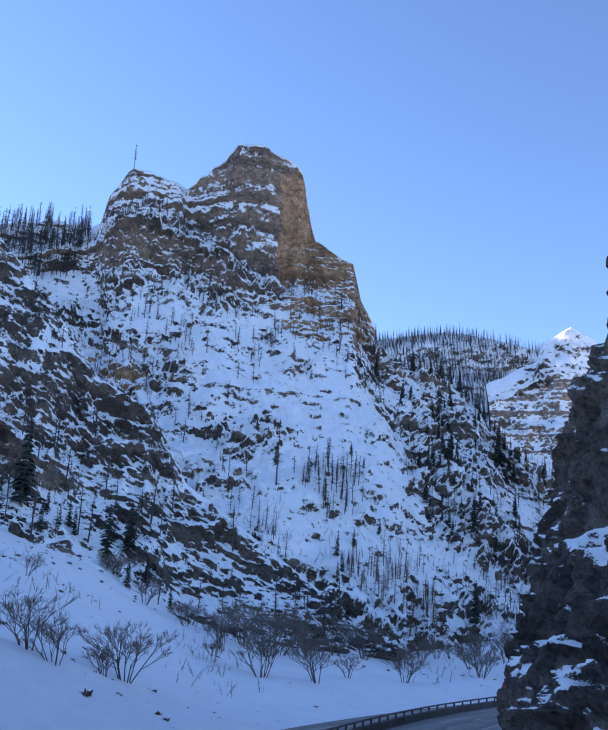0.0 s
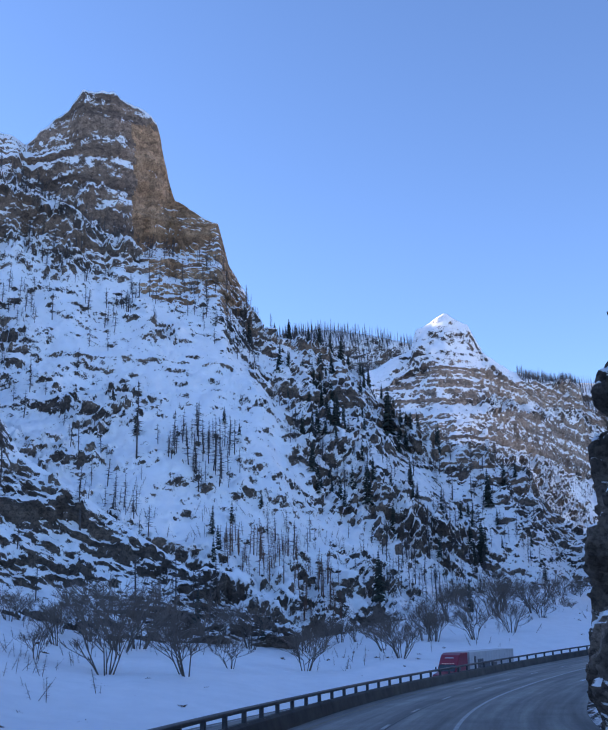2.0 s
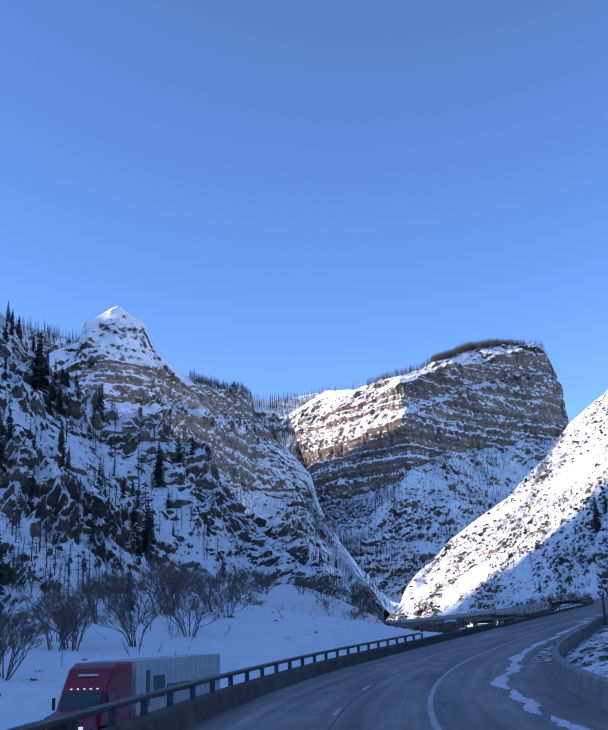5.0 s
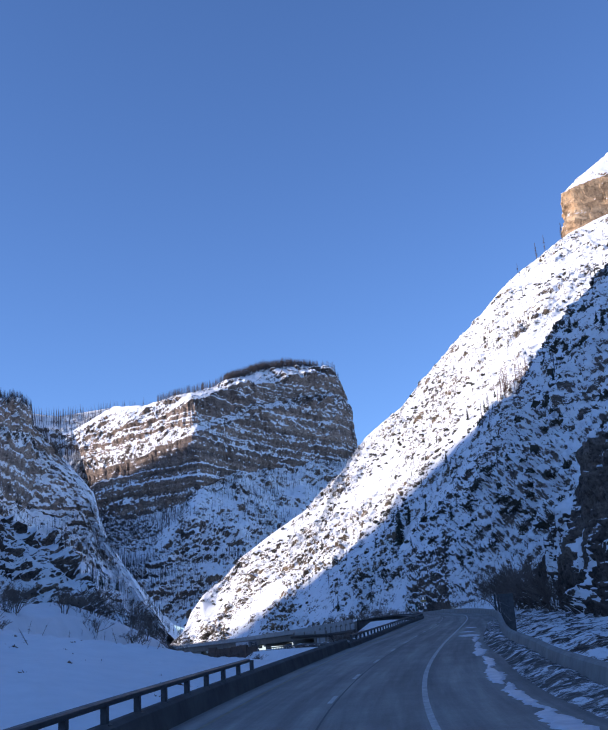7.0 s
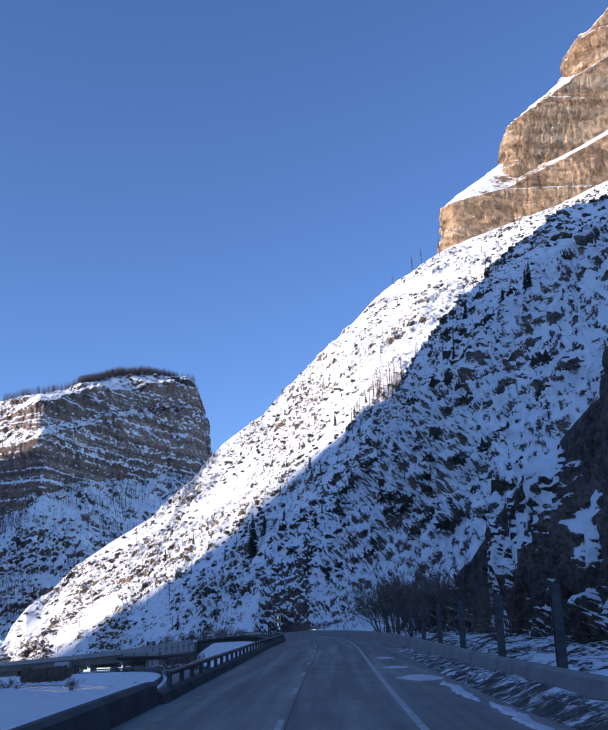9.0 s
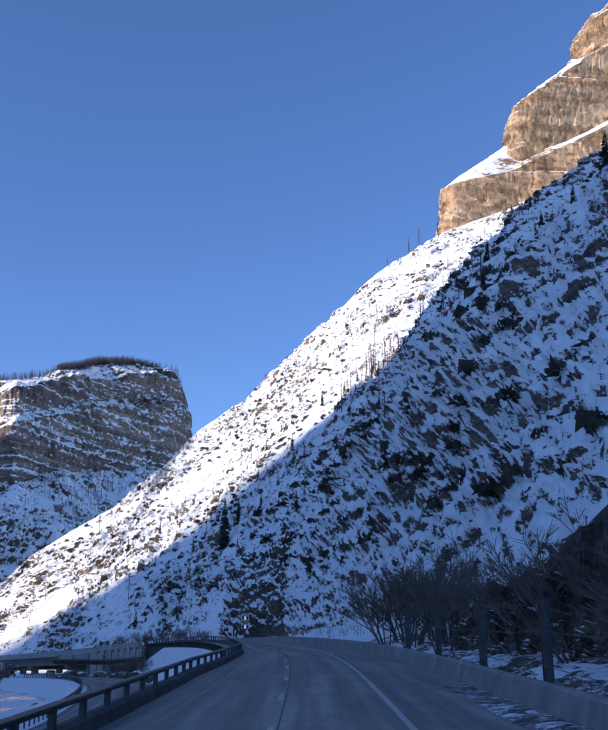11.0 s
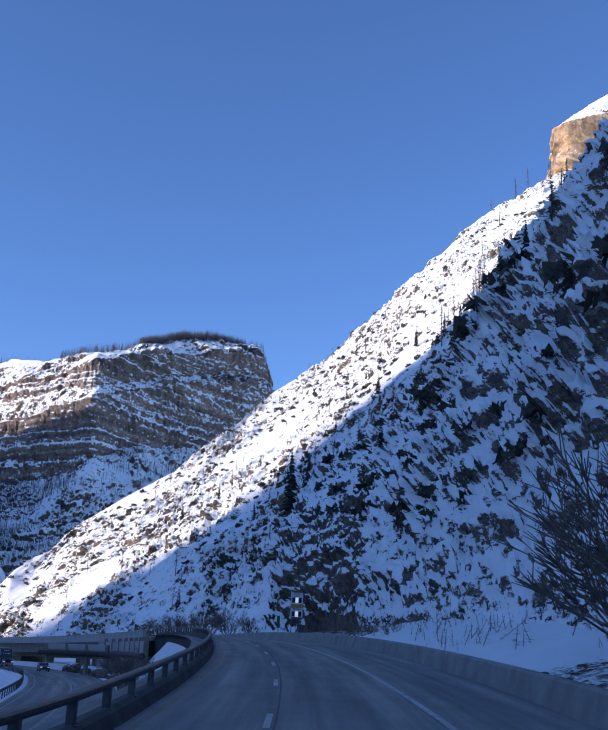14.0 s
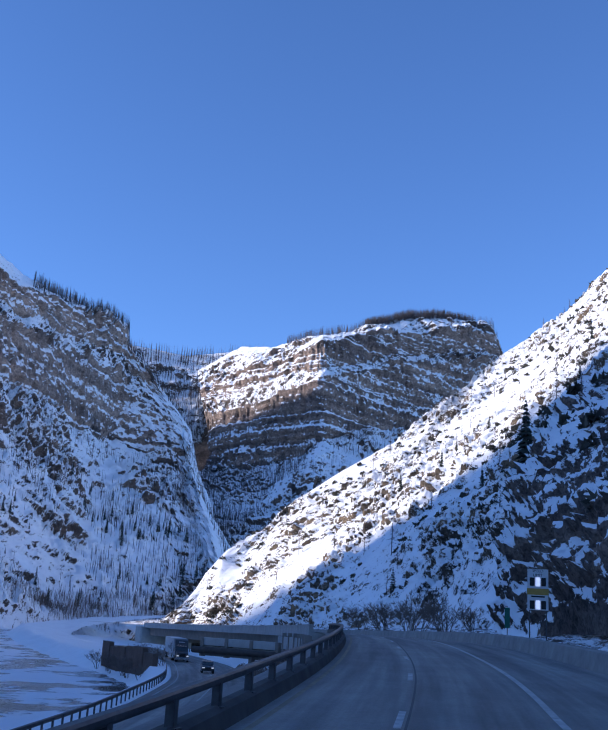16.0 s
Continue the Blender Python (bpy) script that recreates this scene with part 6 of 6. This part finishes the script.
def speed_sign():
    place = Vector((288.9, 346.6, 10.9))
    turn = math.atan2(294.5 - 347.1, 230.8 - 288.4) + radians(90)
    ob = empty("speed_sign", place, turn)
    tagged(ob, "two stacked white speed limit signs with lit digits", "road sign")
    for x in (-0.62, 0.62):
        part("post", box(bmesh.new(), (0.09, 0.09, 6.6), (x, 0.08, 0.4)), STEEL, ob)
    for z, tall in ((3.0, 1.45), (1.25, 1.15)):
        p = part("panel", box(bmesh.new(), (1.55, 0.05, tall), (0, 0, z), bevel=0.02), WHITE_SIGN, ob)
        for x in (-0.42, 0.42):
            part("display", box(bmesh.new(), (0.36, 0.04, 0.62), (x, -0.035, z - tall * 0.16)), BLACK, p)
        bm = box(bmesh.new(), (0.34, 0.03, 0.66), (0, -0.035, z - tall * 0.16))
        part("lit_digit", bm, LED, p)
    words("SPEED", 0.3, (0, -0.03, 3.58), ob, BLACK)
    words("LIMIT", 0.3, (0, -0.03, 3.26), ob, BLACK)
    part("bar", box(bmesh.new(), (1.0, 0.012, 0.12), (0, -0.031, 1.68)), BLACK, ob)
    part("band", box(bmesh.new(), (1.6, 0.05, 0.5), (0, 0, 2.03), bevel=0.02), AMBER, ob, "yellow band")
    ob = empty("marker_sign", place + Vector((-1.6, 1.6, -1.6)), turn)
    tagged(ob, "small green roadside marker sign on a post", "road sign")
    part("post", box(bmesh.new(), (0.07, 0.07, 2.4), (0, 0.05, 0.9)), STEEL, ob)
    part("panel", box(bmesh.new(), (0.38, 0.04, 1.5), (0, 0, 1.6), bevel=0.02), GREEN, ob)


speed_sign()


# ---- vehicles ----
RED = plain_mat("dark_red_paint", (0.22, 0.012, 0.03), (0.3, 0.02, 0.045), 1.5, 0.3, spec=0.6)
GREY_CAB = plain_mat("dark_grey_paint", (0.03, 0.032, 0.036), (0.05, 0.052, 0.058), 1.5, 0.3, spec=0.6)
TRAILER = plain_mat("white_trailer_sheet", (0.5, 0.5, 0.5), (0.62, 0.62, 0.62), 0.8, 0.5)
RUBBER = plain_mat("black_tyre_rubber", (0.012, 0.012, 0.012), (0.03, 0.03, 0.03), 6, 0.9)
CHROME = plain_mat("chromed_steel", (0.5, 0.5, 0.5), (0.62, 0.62, 0.62), 4, 0.25, metal=0.9)
GLASS = plain_mat("dark_window_glass", (0.02, 0.03, 0.034), (0.035, 0.048, 0.052), 1.5, 0.06, spec=0.8)


def prism(outline, wide, bevel=0.05):
    """A body with the side outline (y, z), wide metres across x."""
    bm = bmesh.new()
    a = [bm.verts.new((-wide / 2, y, z)) for y, z in outline]
    b = [bm.verts.new((wide / 2, y, z)) for y, z in outline]
    n = len(outline)
    bm.faces.new(a)
    bm.faces.new(b[::-1])
    for k in range(n):
        bm.faces.new((a[k], b[k], b[(k + 1) % n], a[(k + 1) % n]))
    bmesh.ops.recalc_face_normals(bm, faces=bm.faces)
    if bevel:
        bmesh.ops.bevel(bm, geom=list(bm.edges), offset=bevel, segments=2, affect="EDGES", profile=0.6)
    return bm


def wheel(parent, x, y, r, wide):
    w = part("wheel", rod(bmesh.new(), (x - wide / 2, y, r), (x + wide / 2, y, r), r, r, 24), RUBBER, parent)
    side = 1 if x > 0 else -1
    part("rim", rod(bmesh.new(), (x + side * (wide / 2 - 0.03), y, r), (x + side * (wide / 2 + 0.02), y, r), r * 0.58, r * 0.5, 18), CHROME, w)


def semi(at, turn, paint, paint_name):
    """A tractor with a sleeper cab, nose towards -y."""
    ob = empty("semi_truck", at, turn)
    tagged(ob, f"{paint_name} tractor with a tall sleeper cab on the lower road", "truck")
    part("cab", prism([(-1.0, 1.0), (-1.0, 1.75), (-0.35, 2.7), (0.5, 3.75), (1.2, 4.0), (3.1, 4.0), (3.1, 1.0)], 2.45, 0.12), paint, ob)
    part("hood", prism([(-2.9, 0.75), (-2.95, 1.3), (-2.6, 1.62), (-0.9, 1.9), (-0.9, 0.75)], 2.1, 0.12), paint, ob)
    part("windshield", prism([(-1.02, 1.86), (-0.42, 2.68), (-0.34, 2.66), (-0.94, 1.84)], 2.15, 0.02), GLASS, ob)
    for x in (-1.235, 1.235):
        part("side_window", box(bmesh.new(), (0.03, 0.8, 0.62), (x, 0.15, 2.2), bevel=0.01), GLASS, ob)
        part("headlight", box(bmesh.new(), (0.4, 0.12, 0.24), (x * 0.72, -2.9, 1.08), bevel=0.03), LAMP, ob)
        part("mirror", box(bmesh.new(), (0.14, 0.12, 0.6), (x * 1.16, -0.75, 2.1), bevel=0.03), BLACK, ob)
        part("fuel_tank", rod(bmesh.new(), (x * 0.85, 0.6, 0.75), (x * 0.85, 2.4, 0.75), 0.33, 0.33, 16), CHROME, ob)
        part("fairing", box(bmesh.new(), (0.06, 2.2, 0.7), (x * 0.99, 3.9, 1.1), bevel=0.02), paint, ob)
    part("bumper", box(bmesh.new(), (2.3, 0.25, 0.45), (0, -2.95, 0.6), bevel=0.05), CHROME, ob)
    part("grille", box(bmesh.new(), (1.0, 0.06, 0.75), (0, -2.93, 1.15), bevel=0.02), BLACK, ob)
    part("name_bar", box(bmesh.new(), (1.1, 0.02, 0.12), (0, 0.14, 3.42), Matrix.Rotation(radians(-40), 4, "X")), WHITE_SIGN, ob)
    for x in (-0.7, -0.35, 0, 0.35, 0.7):
        part("marker_light", box(bmesh.new(), (0.1, 0.06, 0.06), (x, -0.33, 2.78)), LAMP, ob)
    part("chassis", box(bmesh.new(), (1.0, 7.4, 0.3), (0, 1.6, 0.85)), BLACK, ob)
    for y in (-2.0, 3.6, 4.9):
        for x in (-1.05, 1.05):
            wheel(ob, x, y, 0.5, 0.3 if y < 0 else 0.5)
    tr = empty("semi_trailer", ob.matrix_world @ Vector((0, 3.4, 0)), turn)
    tagged(tr, f"white box trailer behind a {paint_name} tractor", "trailer")
    part("box", box(bmesh.new(), (2.55, 16.2, 2.85), (0, 8.3, 2.6), bevel=0.04), TRAILER, tr)
    for k in range(16):
        part("rib", box(bmesh.new(), (2.6, 0.05, 2.7), (0, 0.8 + k, 2.6)), TRAILER, tr)
    for k, (y, tall) in enumerate(((2.0, 1.9), (3.1, 1.2), (3.8, 1.2), (4.5, 1.2), (6.2, 0.5), (8.6, 0.5))):
        part("lettering_bar", box(bmesh.new(), (2.63, 0.55 if tall > 1 else 2.0, tall), (0, y, 2.5 - (0.2 if tall < 1 else 0))), GREY_CAB, tr)
    part("frame", box(bmesh.new(), (1.2, 15, 0.2), (0, 8.3, 1.08)), BLACK, tr)
    part("skirt", box(bmesh.new(), (2.5, 6.0, 0.7), (0, 6.5, 0.8)), TRAILER, tr)
    for y in (13.4, 14.7):
        for x in (-1.0, 1.0):
            wheel(tr, x, y, 0.5, 0.5)
    return ob


def heading_low(s, off):
    a, b = on_low(s, off)[0], on_low(s + 8, off)[0]
    return on_low(s, off)[0], math.atan2(b.y - a.y, b.x - a.x) - radians(90)


p, turn = heading_low(262, 0.5)
semi(p + Vector((0, 0, 0.06)), turn, RED, "dark red")
p, turn = heading_low(676, -2.5)
semi(p + Vector((0, 0, 0.06)), turn, GREY_CAB, "dark grey")


def suv(s, off):
    p, turn = heading_low(s, off)
    ob = empty("car", p + Vector((0, 0, 0.05)), turn)
    tagged(ob, "dark grey car with its headlights on, driving on the lower road", "car")
    part("body", prism([(-2.3, 0.35), (-2.35, 0.75), (-2.1, 0.98), (-1.0, 1.08), (2.2, 1.1), (2.3, 0.9), (2.25, 0.35)], 1.85, 0.09), GREY_CAB, ob)
    part("roof", prism([(-1.0, 1.06), (-0.2, 1.62), (1.7, 1.64), (2.2, 1.08)], 1.6, 0.08), GREY_CAB, ob)
    part("windshield", prism([(-0.98, 1.12), (-0.26, 1.6), (-0.2, 1.57), (-0.9, 1.1)], 1.45, 0.01), GLASS, ob)
    for x in (-0.81, 0.81):
        part("side_window", prism([(-0.7, 1.14), (-0.15, 1.54), (1.6, 1.54), (1.9, 1.14)], 0.03, 0.0), GLASS, ob).location.x = x
        part("headlight", box(bmesh.new(), (0.36, 0.1, 0.16), (x * 0.8, -2.3, 0.8), bevel=0.03), LAMP, ob)
    part("grille", box(bmesh.new(), (0.9, 0.05, 0.22), (0, -2.35, 0.68)), BLACK, ob)
    for y in (-1.45, 1.45):
        for x in (-0.8, 0.8):
            wheel(ob, x, y, 0.34, 0.22)


suv(634, -0.3)


# ---- ice and grit on the shoulder ----
def ice_patch(s, off, long, wide, seed):
    """A ragged strip of ice that thins out at both ends."""
    rng = np.random.default_rng(seed)
    at, _ = on_road(s, off, 0.0)
    n = max(14, int(long * 4))
    w = np.linspace(-1, 1, n)
    sway = np.cumsum(rng.normal(0, 0.05, n))
    sway -= np.linspace(sway[0], sway[-1], n)
    body = np.clip(1 - w ** 2, 0, 1) ** 0.8 * wide / 2
    left, right = (body * rng.uniform(0.45, 1.2, n) for _ in range(2))
    bm = bmesh.new()
    rows = []
    for k in range(n):
        here = s + w[k] * long / 2
        rows.append([bm.verts.new(on_road(here, off + sway[k] + o, up)[0] - at) for o, up in ((-left[k] - 0.03, 0.0), (-left[k] * 0.7, 0.05), (right[k] * 0.7, 0.05), (right[k] + 0.03, 0.0))])
    for a, b in zip(rows, rows[1:]):
        for k in range(3):
            bm.faces.new((a[k], a[k + 1], b[k + 1], b[k]))
    ob = new("ice_patch", bpy.data.meshes.new("ice_patch"))
    bm.to_mesh(ob.data)
    bm.free()
    ob.data.materials.append(ICE)
    ob.location = at
    tagged(ob, "thin ragged strip of packed ice on the road shoulder", "ice", group="ice on the shoulder")


for k, (s, off, long, wide) in enumerate(((240, 5.7, 9, 0.5), (251, 5.5, 12, 0.55), (263, 5.4, 11, 0.7), (274, 5.5, 12, 0.75), (285, 5.5, 10, 0.9), (295, 5.4, 11, 0.5), (305, 5.2, 10, 0.8), (315, 5.2, 10, 0.5), (325, 4.9, 9, 0.8), (334, 4.9, 9, 0.45), (344, 4.7, 10, 0.4), (352, 4.0, 4.5, 2.0), (362, 3.7, 2.5, 1.4), (375, 3.7, 2.5, 1.2))):
    ice_patch(s, off, long, wide, 60 + k)


def windrow():
    """Dark grit pushed aside by the plough, along the right barrier."""
    first, last = 118, 182
    rows = []
    for off, h in ((6.2, -0.01), (6.6, 0.1), (7.05, 0.3), (7.45, 0.42), (7.8, 0.36)):
        rows.append(beside((off - DRAWN_IN[first:last])[:, None], h, first, last))
    g = np.stack(rows, 1)
    fine = np.repeat(g, 5, 0)
    for k in range(1, 5):
        fine[k:-5 + k:5] = g[:-1] + (g[1:] - g[:-1]) * (k / 5)
    n = fbm(fine.reshape(-1, 3), 1.1, 4, 55).reshape(fine.shape[:2])
    ends = np.interp(np.arange(len(fine)), [0, 60, len(fine) - 160, len(fine) - 1], [0, 1, 1, 0])[:, None]
    fine[..., 2] -= (1 - ends) * np.array([0.05, 0.16, 0.46, 0.62, 0.5])
    fine[..., 2] += ends * n * 0.22 * np.array([0, 1, 1, 1, 0.4]) - np.array([0.03, 0, 0, 0, 0])
    fine = fine[:-4]
    tagged(new("grit_windrow", grid_mesh("grit_windrow", fine.reshape(-1, 3), fine.shape[0], 5, GRIT)), "ridge of dark grit and dirty snow beside the barrier", "grit", kind="stuff")


GRIT = snowy_rock("dark_grit", ((0.05, 0.05, 0.053), (0.11, 0.106, 0.104), (0.18, 0.17, 0.16), (0.26, 0.243, 0.225)), 1.1, 0.2, 1.2, 0.1)
windrow()

for ob in BUSH:
    for o in (*ob.children_recursive, ob):
        bpy.data.objects.remove(o)
